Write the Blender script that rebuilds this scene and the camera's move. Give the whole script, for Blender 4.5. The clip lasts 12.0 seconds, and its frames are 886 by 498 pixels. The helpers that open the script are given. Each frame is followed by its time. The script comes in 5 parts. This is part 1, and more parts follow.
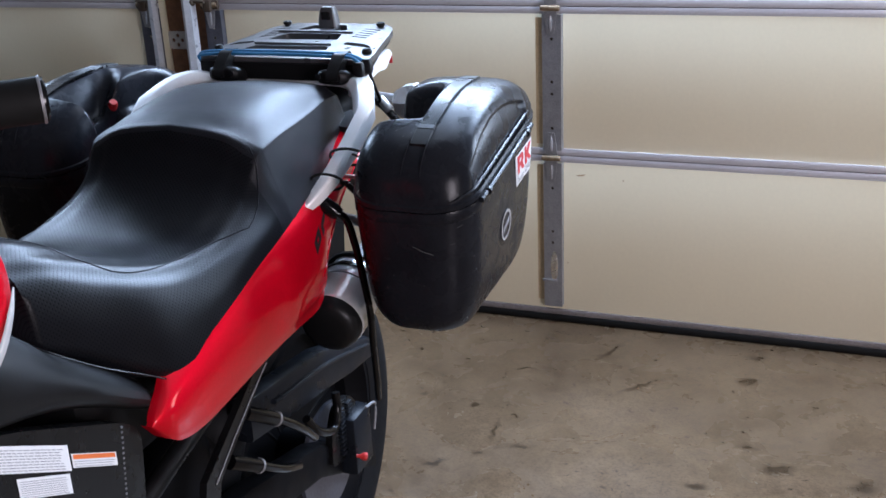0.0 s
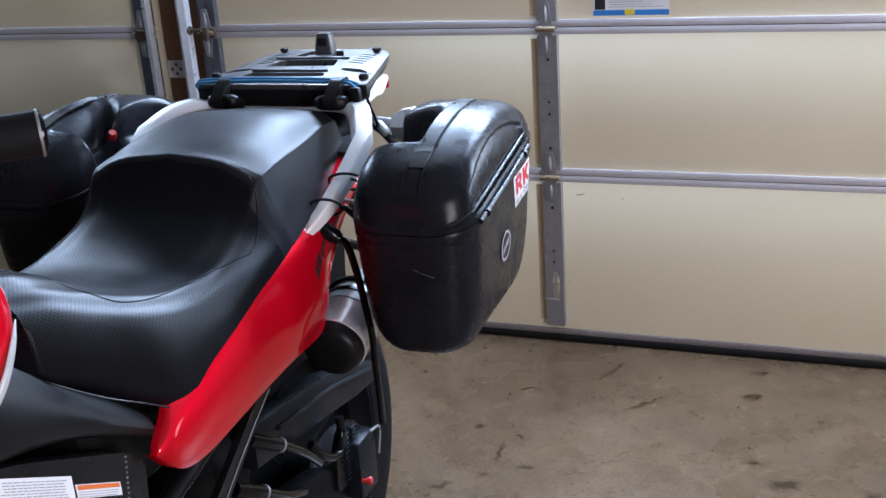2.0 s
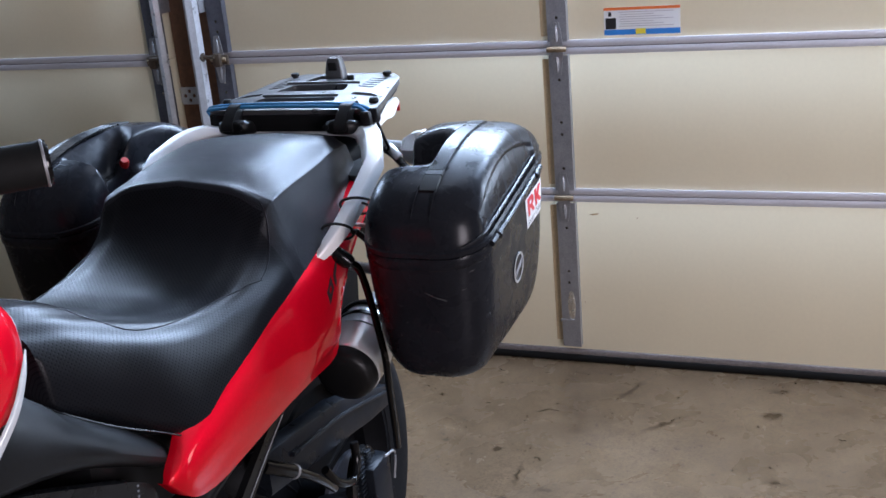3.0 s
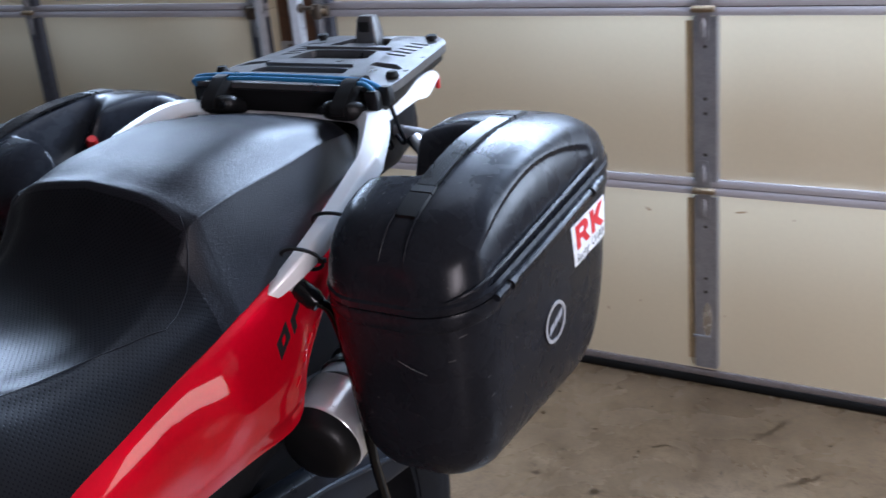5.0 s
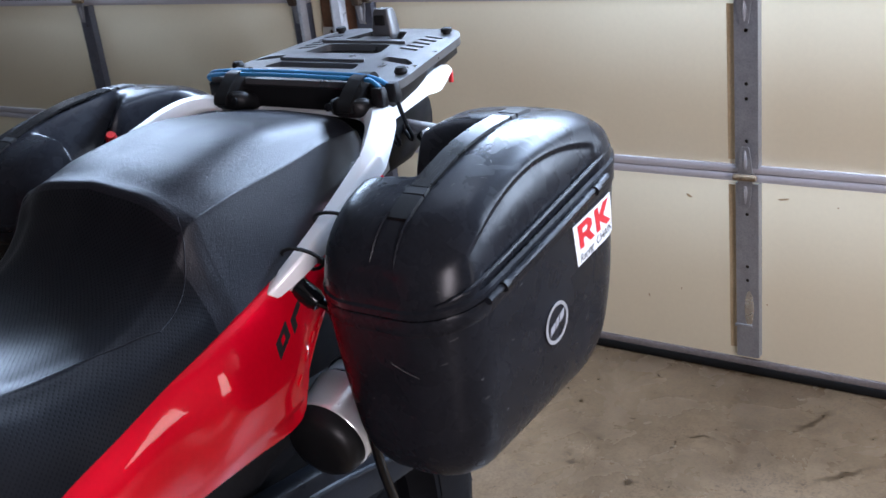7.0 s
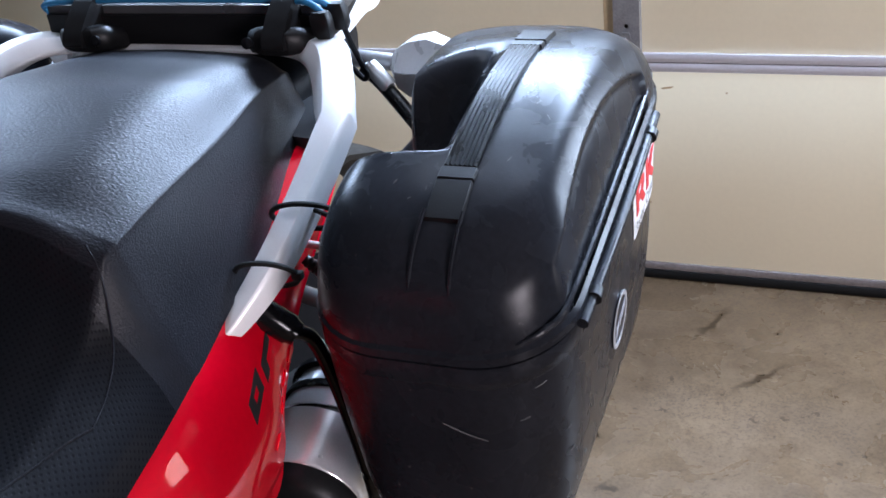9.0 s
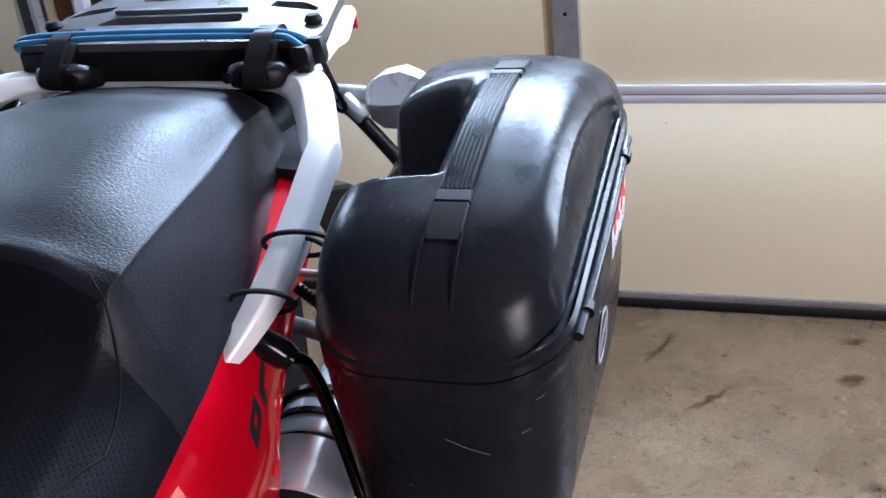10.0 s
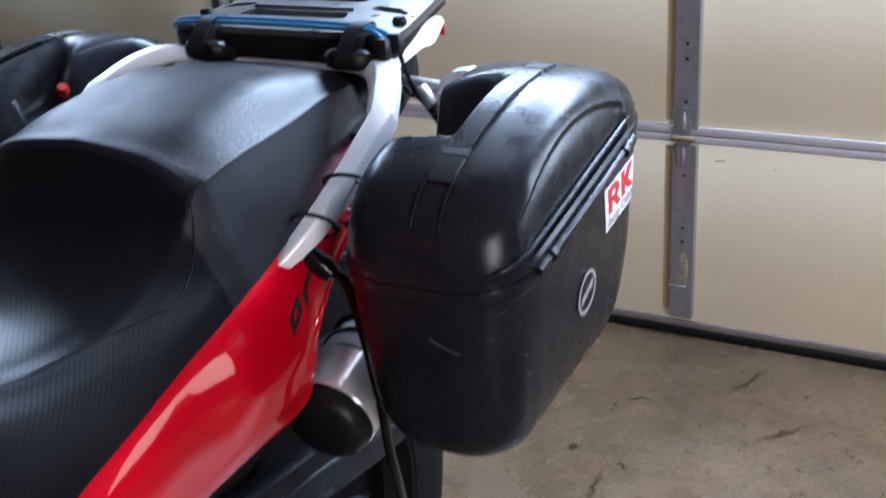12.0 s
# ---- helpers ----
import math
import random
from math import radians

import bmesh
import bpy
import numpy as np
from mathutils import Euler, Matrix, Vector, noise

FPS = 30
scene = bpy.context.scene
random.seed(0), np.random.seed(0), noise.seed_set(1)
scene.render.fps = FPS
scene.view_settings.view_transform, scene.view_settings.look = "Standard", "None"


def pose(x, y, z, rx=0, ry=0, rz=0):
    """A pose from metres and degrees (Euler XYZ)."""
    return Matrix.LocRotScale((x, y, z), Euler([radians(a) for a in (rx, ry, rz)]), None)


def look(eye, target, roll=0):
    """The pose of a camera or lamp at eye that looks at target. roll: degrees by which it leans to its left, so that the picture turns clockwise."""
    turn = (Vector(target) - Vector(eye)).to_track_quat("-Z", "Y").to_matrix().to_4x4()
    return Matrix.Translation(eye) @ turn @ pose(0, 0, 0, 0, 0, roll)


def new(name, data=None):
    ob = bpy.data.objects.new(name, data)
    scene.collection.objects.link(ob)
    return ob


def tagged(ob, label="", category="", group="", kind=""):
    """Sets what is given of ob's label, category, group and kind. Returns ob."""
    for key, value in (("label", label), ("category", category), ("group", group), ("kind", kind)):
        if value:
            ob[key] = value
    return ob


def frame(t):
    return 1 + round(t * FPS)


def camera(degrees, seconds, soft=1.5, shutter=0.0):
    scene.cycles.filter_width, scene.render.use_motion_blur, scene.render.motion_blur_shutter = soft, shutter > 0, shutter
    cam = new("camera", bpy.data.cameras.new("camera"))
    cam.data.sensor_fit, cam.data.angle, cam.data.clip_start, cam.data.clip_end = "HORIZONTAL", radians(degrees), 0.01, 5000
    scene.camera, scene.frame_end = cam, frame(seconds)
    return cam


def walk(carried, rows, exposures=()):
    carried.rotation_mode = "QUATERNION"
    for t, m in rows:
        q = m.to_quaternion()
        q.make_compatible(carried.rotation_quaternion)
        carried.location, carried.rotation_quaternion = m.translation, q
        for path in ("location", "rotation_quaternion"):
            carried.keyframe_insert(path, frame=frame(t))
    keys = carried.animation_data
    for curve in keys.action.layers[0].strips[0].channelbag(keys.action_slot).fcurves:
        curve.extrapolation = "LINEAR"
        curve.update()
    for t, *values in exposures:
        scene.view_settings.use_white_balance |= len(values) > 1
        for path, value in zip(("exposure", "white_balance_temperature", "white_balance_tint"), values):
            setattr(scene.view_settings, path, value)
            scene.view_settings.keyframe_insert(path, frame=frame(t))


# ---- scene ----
cam = camera(45.0, 12.0, shutter=0.5)
PATH = [
    (0, (0.741, 0.222, 1.337), (0.065, 1.962, 0.62), -2.7),
    (0.5, (0.749, 0.225, 1.338), (0.05, 1.964, 0.64), -4.2),
    (1, (0.752, 0.219, 1.343), (0.05, 1.957, 0.646), -4.4),
    (1.5, (0.748, 0.218, 1.344), (0.056, 1.97, 0.672), -4.1),
    (2, (0.745, 0.22, 1.339), (0.062, 1.973, 0.66), -4.0),
    (2.5, (0.747, 0.23, 1.348), (0.052, 1.996, 0.718), -4.8),
    (2.7, (0.749, 0.226, 1.346), (0.047, 1.989, 0.714), -4.9),
    (4.3, (0.708, 0.504, 1.299), (-0.098, 2.205, 0.622), -5.1),
    (4.4, (0.703, 0.552, 1.298), (-0.064, 2.268, 0.614), -3.3),
    (4.5, (0.706, 0.586, 1.293), (-0.074, 2.295, 0.608), -4.1),
    (5, (0.754, 0.72, 1.269), (-0.27, 2.293, 0.577), -5.4),
    (5.5, (0.803, 0.766, 1.273), (-0.337, 2.25, 0.568), -5.1),
    (6, (0.819, 0.759, 1.273), (-0.324, 2.239, 0.563), -5.4),
    (6.5, (0.832, 0.758, 1.28), (-0.31, 2.253, 0.6), -4.5),
    (7, (0.803, 0.769, 1.281), (-0.318, 2.262, 0.562), -6.7),
    (7.5, (0.671, 0.816, 1.277), (-0.266, 2.418, 0.532), -6.8),
    (7.7, (0.621, 0.828, 1.272), (-0.212, 2.456, 0.462), -7.3),
    (9.3, (0.445, 0.956, 1.262), (-0.242, 2.567, 0.296), -7.6),
    (9.5, (0.436, 0.941, 1.262), (-0.218, 2.576, 0.313), -7.8),
    (10, (0.428, 0.909, 1.267), (-0.169, 2.584, 0.352), -6.9),
    (10.5, (0.434, 0.895, 1.269), (-0.147, 2.582, 0.366), -6.9),
    (11, (0.454, 0.881, 1.269), (-0.154, 2.567, 0.381), -7.5),
    (11.5, (0.539, 0.83, 1.279), (-0.232, 2.5, 0.493), -5.7),
    (12, (0.634, 0.754, 1.271), (-0.268, 2.344, 0.461), -4.1),
]
walk(cam, [(t, look(eye, target, roll)) for t, eye, target, roll in PATH],
     [(0.0, -0.08), (2.5, -0.04), (4.5, 0.02), (5.5, -0.02), (6.5, 0.20), (7.5, 0.26), (9.5, 0.35), (10.5, 0.42), (11.0, 0.48), (12.0, 0.06)])

# ---- light ----
world = bpy.data.worlds.new("sky")
scene.world = world
world.use_nodes = True
sky = world.node_tree.nodes.new("ShaderNodeTexSky")
sky.sky_type = "NISHITA"
sky.sun_disc = False
sky.sun_elevation, sky.sun_rotation = radians(48), radians(20)
world.node_tree.links.new(sky.outputs["Color"], world.node_tree.nodes["Background"].inputs["Color"])
world.node_tree.nodes["Background"].inputs["Strength"].default_value = 0.12


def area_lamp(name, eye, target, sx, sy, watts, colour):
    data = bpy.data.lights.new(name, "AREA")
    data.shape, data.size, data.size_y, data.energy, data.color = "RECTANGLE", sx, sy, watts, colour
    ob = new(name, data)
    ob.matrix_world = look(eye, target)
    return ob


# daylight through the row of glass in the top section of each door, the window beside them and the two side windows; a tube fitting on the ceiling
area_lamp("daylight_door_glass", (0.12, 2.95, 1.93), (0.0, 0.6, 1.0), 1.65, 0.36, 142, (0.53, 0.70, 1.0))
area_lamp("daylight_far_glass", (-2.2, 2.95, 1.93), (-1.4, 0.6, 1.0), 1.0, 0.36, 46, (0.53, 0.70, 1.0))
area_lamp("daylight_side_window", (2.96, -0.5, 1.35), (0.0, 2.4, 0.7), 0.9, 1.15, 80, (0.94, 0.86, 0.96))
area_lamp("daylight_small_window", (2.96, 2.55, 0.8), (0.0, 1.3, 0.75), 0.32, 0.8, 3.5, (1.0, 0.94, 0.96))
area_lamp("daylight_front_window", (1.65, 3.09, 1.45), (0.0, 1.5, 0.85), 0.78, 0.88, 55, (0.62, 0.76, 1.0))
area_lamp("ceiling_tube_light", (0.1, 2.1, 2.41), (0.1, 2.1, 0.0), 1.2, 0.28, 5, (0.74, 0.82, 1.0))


# ---- materials ----
def material(name, colour, rough=0.5, metal=0.0, vary=0.15, scale=30.0, fine=300.0, bump=0.0, bump_scale=400.0, coat=0.0, spec=0.5, rough_vary=0.1, bump_dist=0.001, stretch=(1, 1, 1)):
    """A node material: base colour with two scales of variation, roughness variation and fine relief."""
    m = bpy.data.materials.new(name)
    m.use_nodes = True
    nt = m.node_tree
    b = nt.nodes["Principled BSDF"]
    b.inputs["Metallic"].default_value = metal
    b.inputs["Specular IOR Level"].default_value = spec
    b.inputs["Coat Weight"].default_value = coat
    b.inputs["Coat Roughness"].default_value = 0.035
    co = nt.nodes.new("ShaderNodeTexCoord")
    big, small = nt.nodes.new("ShaderNodeTexNoise"), nt.nodes.new("ShaderNodeTexNoise")
    big.inputs["Scale"].default_value, small.inputs["Scale"].default_value = scale, fine
    big.inputs["Detail"].default_value, small.inputs["Detail"].default_value = 4, 2
    mixf = nt.nodes.new("ShaderNodeMath")
    mixf.operation = "ADD"
    ramp = nt.nodes.new("ShaderNodeMapRange")
    ramp.inputs["From Min"].default_value, ramp.inputs["From Max"].default_value = 0.6, 1.4
    ramp.inputs["To Min"].default_value, ramp.inputs["To Max"].default_value = 1 - vary, 1 + vary
    mul = nt.nodes.new("ShaderNodeMix")
    mul.data_type, mul.blend_type = "RGBA", "MULTIPLY"
    mul.inputs["Factor"].default_value = 1.0
    mul.inputs["A"].default_value = (*colour, 1)
    for n in (big, small):
        nt.links.new(co.outputs["Object"], n.inputs["Vector"])
    nt.links.new(big.outputs["Fac"], mixf.inputs[0])
    nt.links.new(small.outputs["Fac"], mixf.inputs[1])
    nt.links.new(mixf.outputs[0], ramp.inputs["Value"])
    nt.links.new(ramp.outputs["Result"], mul.inputs["B"])
    nt.links.new(mul.outputs["Result"], b.inputs["Base Color"])
    rr = nt.nodes.new("ShaderNodeMapRange")
    rr.inputs["From Min"].default_value, rr.inputs["From Max"].default_value = 0.3, 0.7
    rr.inputs["To Min"].default_value, rr.inputs["To Max"].default_value = max(0.02, rough - rough_vary), min(1, rough + rough_vary)
    nt.links.new(big.outputs["Fac"], rr.inputs["Value"])
    nt.links.new(rr.outputs["Result"], b.inputs["Roughness"])
    if bump:
        n = nt.nodes.new("ShaderNodeTexNoise")
        n.inputs["Scale"].default_value, n.inputs["Detail"].default_value = bump_scale, 3
        mp = nt.nodes.new("ShaderNodeMapping")
        mp.inputs["Scale"].default_value = stretch
        nt.links.new(co.outputs["Object"], mp.inputs["Vector"])
        nt.links.new(mp.outputs["Vector"], n.inputs["Vector"])
        bp = nt.nodes.new("ShaderNodeBump")
        bp.inputs["Strength"].default_value, bp.inputs["Distance"].default_value = bump, bump_dist
        nt.links.new(n.outputs["Fac"], bp.inputs["Height"])
        nt.links.new(bp.outputs["Normal"], b.inputs["Normal"])
    return m


M_RED = material("red_paint", (0.68, 0.0016, 0.016), 0.42, 0.4, 0.06, 12, 200, coat=1.0, rough_vary=0.05, spec=0.0, bump=0.05, bump_scale=9, bump_dist=0.002)
M_CASE = material("black_textured_plastic", (0.012, 0.013, 0.0165), 0.25, 0, 0.35, 14, 260, bump=0.1, bump_scale=900, rough_vary=0.06, spec=0.14)
M_PLASTIC = material("black_plastic", (0.007, 0.007, 0.0075), 0.4, 0, 0.3, 20, 300, bump=0.08, bump_scale=700, spec=0.2)
M_RACK = material("rack_plastic", (0.04, 0.04, 0.042), 0.36, 0, 0.25, 25, 300, bump=0.1, bump_scale=600, spec=1.0)
M_VINYL = material("grained_vinyl", (0.0085, 0.009, 0.012), 0.40, 0, 0.2, 18, 250, bump=0.55, bump_scale=700, bump_dist=0.001, spec=0.23, rough_vary=0.05, stretch=(0.45, 1, 1))
M_VINYL2 = material("dimpled_vinyl", (0.005, 0.0054, 0.007), 0.36, 0, 0.2, 18, 250, rough_vary=0.03, bump=0.06, bump_scale=500)
M_SILVER = material("silver_paint", (0.87, 0.87, 0.87), 0.32, 0.12, 0.03, 60, 700, rough_vary=0.03)
M_STEEL = material("galvanised_steel", (0.33, 0.33, 0.345), 0.42, 0.55, 0.2, 40, 220, bump=0.1, bump_scale=120)
# polished steel for the added dome that makes the stile's glint
M_CHROME = material("glint_steel", (0.75, 0.74, 0.72), 0.22, 0.9, 0.08, 60, 400, bump=0.05, bump_scale=200)
M_DARKSTEEL = material("dull_galvanised_steel", (0.11, 0.115, 0.14), 0.42, 0.4, 0.3, 30, 200)
M_FRAME = material("black_enamel", (0.006, 0.006, 0.0065), 0.3, 0, 0.2, 25, 250, spec=0.3)
M_GLOSS = material("glossy_black_enamel", (0.004, 0.004, 0.0046), 0.14, 0, 0.2, 25, 250, spec=0.28, rough_vary=0.03)
M_BEAM = material("blue_grey_alloy", (0.009, 0.011, 0.015), 0.34, 0.0, 0.4, 24, 260, spec=0.16)
M_ALU = material("brushed_aluminium", (0.84, 0.84, 0.84), 0.2, 0.6, 0.06, 60, 600, bump=0.05, bump_scale=240, rough_vary=0.03)
M_SWING = material("dark_grey_alloy", (0.0055, 0.0058, 0.007), 0.42, 0.0, 0.3, 30, 300, spec=0.06)
M_TYRE = material("tyre_rubber", (0.0065, 0.0065, 0.0075), 0.7, 0, 0.3, 60, 500, bump=0.3, bump_scale=300, spec=0.15)
M_CREAM = material("cream_door_panel", (0.79, 0.712, 0.52), 0.6, 0, 0.025, 5.0, 90, bump=0.05, bump_scale=60, spec=0.3, rough_vary=0.02)
M_RAIL = material("greyed_door_rail", (0.53, 0.51, 0.54), 0.45, 0.15, 0.08, 8, 120)
M_GRIME = material("grimy_aluminium", (0.19, 0.165, 0.16), 0.6, 0.1, 0.3, 12, 120)
M_TRACK = material("bright_galvanised_track", (0.6, 0.61, 0.64), 0.35, 0.4, 0.15, 40, 220)
M_BRASS = material("rusty_brassy_steel", (0.26, 0.19, 0.12), 0.5, 0.5, 0.4, 90, 400)
M_RUST = material("greasy_rusty_steel", (0.07, 0.05, 0.035), 0.6, 0.2, 0.4, 90, 400)
M_TAN = material("tan_mark", (0.52, 0.38, 0.22), 0.6, 0, 0.15, 20, 150)
M_RUBBER = material("black_rubber", (0.006, 0.006, 0.006), 0.7, 0, 0.2, 30, 200, spec=0.2)
M_WOOD = material("brown_wood_post", (0.16, 0.07, 0.035), 0.65, 0, 0.35, 14, 90, bump=0.2, bump_scale=80)
M_WALL = material("painted_wall", (0.2, 0.185, 0.165), 0.7, 0, 0.06, 3, 120)
M_CEIL = material("ceiling_paint", (0.22, 0.21, 0.2), 0.8, 0, 0.05, 3, 120)
M_WHITE = material("white_sticker", (0.8, 0.8, 0.8), 0.35, 0, 0.03, 20, 200)
M_GREYBAR = material("grey_print", (0.3, 0.3, 0.32), 0.5, 0, 0.1)
M_NICK = material("grey_nick", (0.1, 0.1, 0.1), 0.6, 0, 0.1)
M_BLACKINK = material("black_ink", (0.015, 0.015, 0.016), 0.4, 0, 0.1)
M_REDINK = material("red_ink", (0.62, 0.02, 0.03), 0.4, 0, 0.05)
M_ORANGE = material("orange_print", (0.75, 0.17, 0.04), 0.45, 0, 0.05)
M_BLUEINK = material("blue_print", (0.03, 0.2, 0.55), 0.45, 0, 0.05)
M_YELLOW = material("yellow_print", (0.75, 0.6, 0.05), 0.45, 0, 0.05)
M_BADGE = material("silver_badge", (0.6, 0.6, 0.62), 0.35, 0.6, 0.1, 80, 600)
M_BLUECORD = material("blue_cord", (0.012, 0.13, 0.27), 0.6, 0, 0.3, 300, 900, bump=0.4, bump_scale=800)
M_SIGNAL = material("grey_signal_housing", (0.42, 0.42, 0.43), 0.32, 0, 0.1, 30, 300)
M_LENS = material("clear_lens", (0.88, 0.88, 0.88), 0.3, 0, 0.05, 30, 300, coat=0.5)
M_LENS.node_tree.nodes["Principled BSDF"].inputs["Transmission Weight"].default_value = 0.2
M_REDPLASTIC = material("red_plastic", (0.5, 0.02, 0.02), 0.35, 0, 0.1)


def floor_material():
    """Sealed garage concrete: mottled brown-grey, worn sealer, dark oil specks and blotches."""
    m = bpy.data.materials.new("sealed_concrete")
    m.use_nodes = True
    nt = m.node_tree
    b = nt.nodes["Principled BSDF"]
    co = nt.nodes.new("ShaderNodeTexCoord")

    def tex(scale, detail=5, dist=0.0, rough=0.6):
        n = nt.nodes.new("ShaderNodeTexNoise")
        n.inputs["Scale"].default_value, n.inputs["Detail"].default_value = scale, detail
        n.inputs["Distortion"].default_value, n.inputs["Roughness"].default_value = dist, rough
        nt.links.new(co.outputs["Object"], n.inputs["Vector"])
        return n.outputs["Fac"]

    def ramp(fac, a, c0, e, c1):
        r = nt.nodes.new("ShaderNodeValToRGB")
        r.color_ramp.elements[0].position, r.color_ramp.elements[0].color = a, (*c0, 1)
        r.color_ramp.elements[1].position, r.color_ramp.elements[1].color = e, (*c1, 1)
        nt.links.new(fac, r.inputs["Fac"])
        return r.outputs["Color"]

    def mult(a, c):
        x = nt.nodes.new("ShaderNodeMix")
        x.data_type, x.blend_type = "RGBA", "MULTIPLY"
        x.inputs["Factor"].default_value = 1
        nt.links.new(a, x.inputs["A"])
        nt.links.new(c, x.inputs["B"])
        return x.outputs["Result"]

    col = ramp(tex(2.2, 6, 0.4), 0.3, (0.093, 0.059, 0.034), 0.72, (0.182, 0.122, 0.072))
    col = mult(col, ramp(tex(14, 6, 0.6), 0.32, (0.85, 0.84, 0.82), 0.6, (1, 1, 1)))
    col = mult(col, ramp(tex(9, 5, 0.9), 0.28, (0.76, 0.72, 0.68), 0.42, (1, 1, 1)))
    col = mult(col, ramp(tex(48, 3, 0.35), 0.29, (0.42, 0.38, 0.33), 0.35, (1, 1, 1)))
    col = mult(col, ramp(tex(28, 5, 0.8, 0.7), 0.36, (0.82, 0.80, 0.77), 0.56, (1.04, 1.04, 1.04)))
    col = mult(col, ramp(tex(170, 2, 0.0), 0.3, (0.70, 0.68, 0.66), 0.55, (1.04, 1.04, 1.04)))
    # separate oil drips and brown blotches: x, y, half-lengths
    geo = nt.nodes.new("ShaderNodeNewGeometry")
    wob = nt.nodes.new("ShaderNodeTexNoise")
    wob.inputs["Scale"].default_value, wob.inputs["Detail"].default_value = 38, 4
    nt.links.new(geo.outputs["Position"], wob.inputs["Vector"])
    off = nt.nodes.new("ShaderNodeVectorMath")
    off.operation, off.inputs[1].default_value = "MULTIPLY_ADD", (0.05, 0.05, 0)
    off.inputs[2].default_value = (-0.025, -0.025, 0)
    nt.links.new(wob.outputs["Color"], off.inputs[0])
    pos = nt.nodes.new("ShaderNodeVectorMath")
    nt.links.new(geo.outputs["Position"], pos.inputs[0])
    nt.links.new(off.outputs["Vector"], pos.inputs[1])
    streaks = ((.200, 2.837, .095, .013, 1.17), (.317, 2.667, .094, .014, .85), (-.062, 2.457, .026, .010, .7), (.004, 2.681, .040, .009, .39), (-.065, 2.180, .045, .012, .65), (.023, 2.354, .066, .011, 1.69), (.100, 2.300, .028, .010, .34))
    blobs = ((.574, 2.762, .042, .026, .3), (.584, 2.903, .036, .022, .1), (.674, 2.368, .050, .030, .4), (.605, 2.446, .026, .017, 0), (.856, 2.345, .042, .034, .8), (.515, 2.252, .036, .016, .2))
    dots = ((.016, 2.249, .016), (-.205, 2.472, .012), (-.198, 2.393, .010), (.103, 2.52, .010), (.161, 2.525, .010), (.05, 2.433, .009), (.33, 2.821, .013), (.307, 2.244, .009), (.255, 2.232, .008), (.322, 2.189, .010), (-.309, 2.72, .011), (-.317, 2.826, .010), (-.198, 2.583, .009))
    for x, y, rx, ry, turn in streaks + blobs + tuple((x, y, r, r * .8, 0) for x, y, r in dots):
        d = nt.nodes.new("ShaderNodeMapping")
        d.vector_type = "TEXTURE"
        d.inputs["Location"].default_value, d.inputs["Rotation"].default_value, d.inputs["Scale"].default_value = (x, y, 0), (0, 0, turn), (rx, ry, 1)
        nt.links.new(pos.outputs["Vector"], d.inputs["Vector"])
        ln = nt.nodes.new("ShaderNodeVectorMath")
        ln.operation = "LENGTH"
        nt.links.new(d.outputs["Vector"], ln.inputs[0])
        col = mult(col, ramp(ln.outputs["Value"], 0.3, (0.30, 0.26, 0.21), 1.0, (1, 1, 1)))
    nt.links.new(col, b.inputs["Base Color"])
    r = ramp(tex(6, 5, 0.5), 0.35, (0.20, 0.20, 0.20), 0.7, (0.40, 0.40, 0.40))
    nt.links.new(r, b.inputs["Roughness"])
    bp = nt.nodes.new("ShaderNodeBump")
    bp.inputs["Strength"].default_value, bp.inputs["Distance"].default_value = 0.32, 0.002
    nt.links.new(tex(40, 4), bp.inputs["Height"])
    nt.links.new(bp.outputs["Normal"], b.inputs["Normal"])
    return m


M_FLOOR = floor_material()


def dimple(m, pitch=0.0042):
    """Adds a staggered grid of small punched dots, laid out along the cover, to a material's colour and relief."""
    nt = m.node_tree
    b = nt.nodes["Principled BSDF"]
    co = nt.nodes.new("ShaderNodeTexCoord")
    mp = nt.nodes.new("ShaderNodeMapping")
    mp.inputs["Scale"].default_value = (1 / pitch, 1 / pitch, 1 / pitch)
    mp.inputs["Rotation"].default_value = (0, 0, radians(45))
    nt.links.new(co.outputs["UV"], mp.inputs["Vector"])
    v = nt.nodes.new("ShaderNodeTexVoronoi")
    v.voronoi_dimensions, v.inputs["Scale"].default_value, v.inputs["Randomness"].default_value = "2D", 1.0, 0.0
    nt.links.new(mp.outputs["Vector"], v.inputs["Vector"])
    r = nt.nodes.new("ShaderNodeMapRange")
    r.inputs["From Min"].default_value, r.inputs["From Max"].default_value = 0.14, 0.30
    nt.links.new(v.outputs["Distance"], r.inputs["Value"])
    bp = nt.nodes.new("ShaderNodeBump")
    bp.inputs["Strength"].default_value, bp.inputs["Distance"].default_value = 0.22, 0.0006
    nt.links.new(r.outputs["Result"], bp.inputs["Height"])
    old = b.inputs["Normal"].links[0].from_socket
    nt.links.new(old, bp.inputs["Normal"])
    nt.links.new(bp.outputs["Normal"], b.inputs["Normal"])
    sp = nt.nodes.new("ShaderNodeMath")
    sp.operation = "MULTIPLY_ADD"
    sp.inputs[1].default_value, sp.inputs[2].default_value = 0.11, 0.04
    nt.links.new(r.outputs["Result"], sp.inputs[0])
    nt.links.new(sp.outputs[0], b.inputs["Specular IOR Level"])


dimple(M_VINYL2)


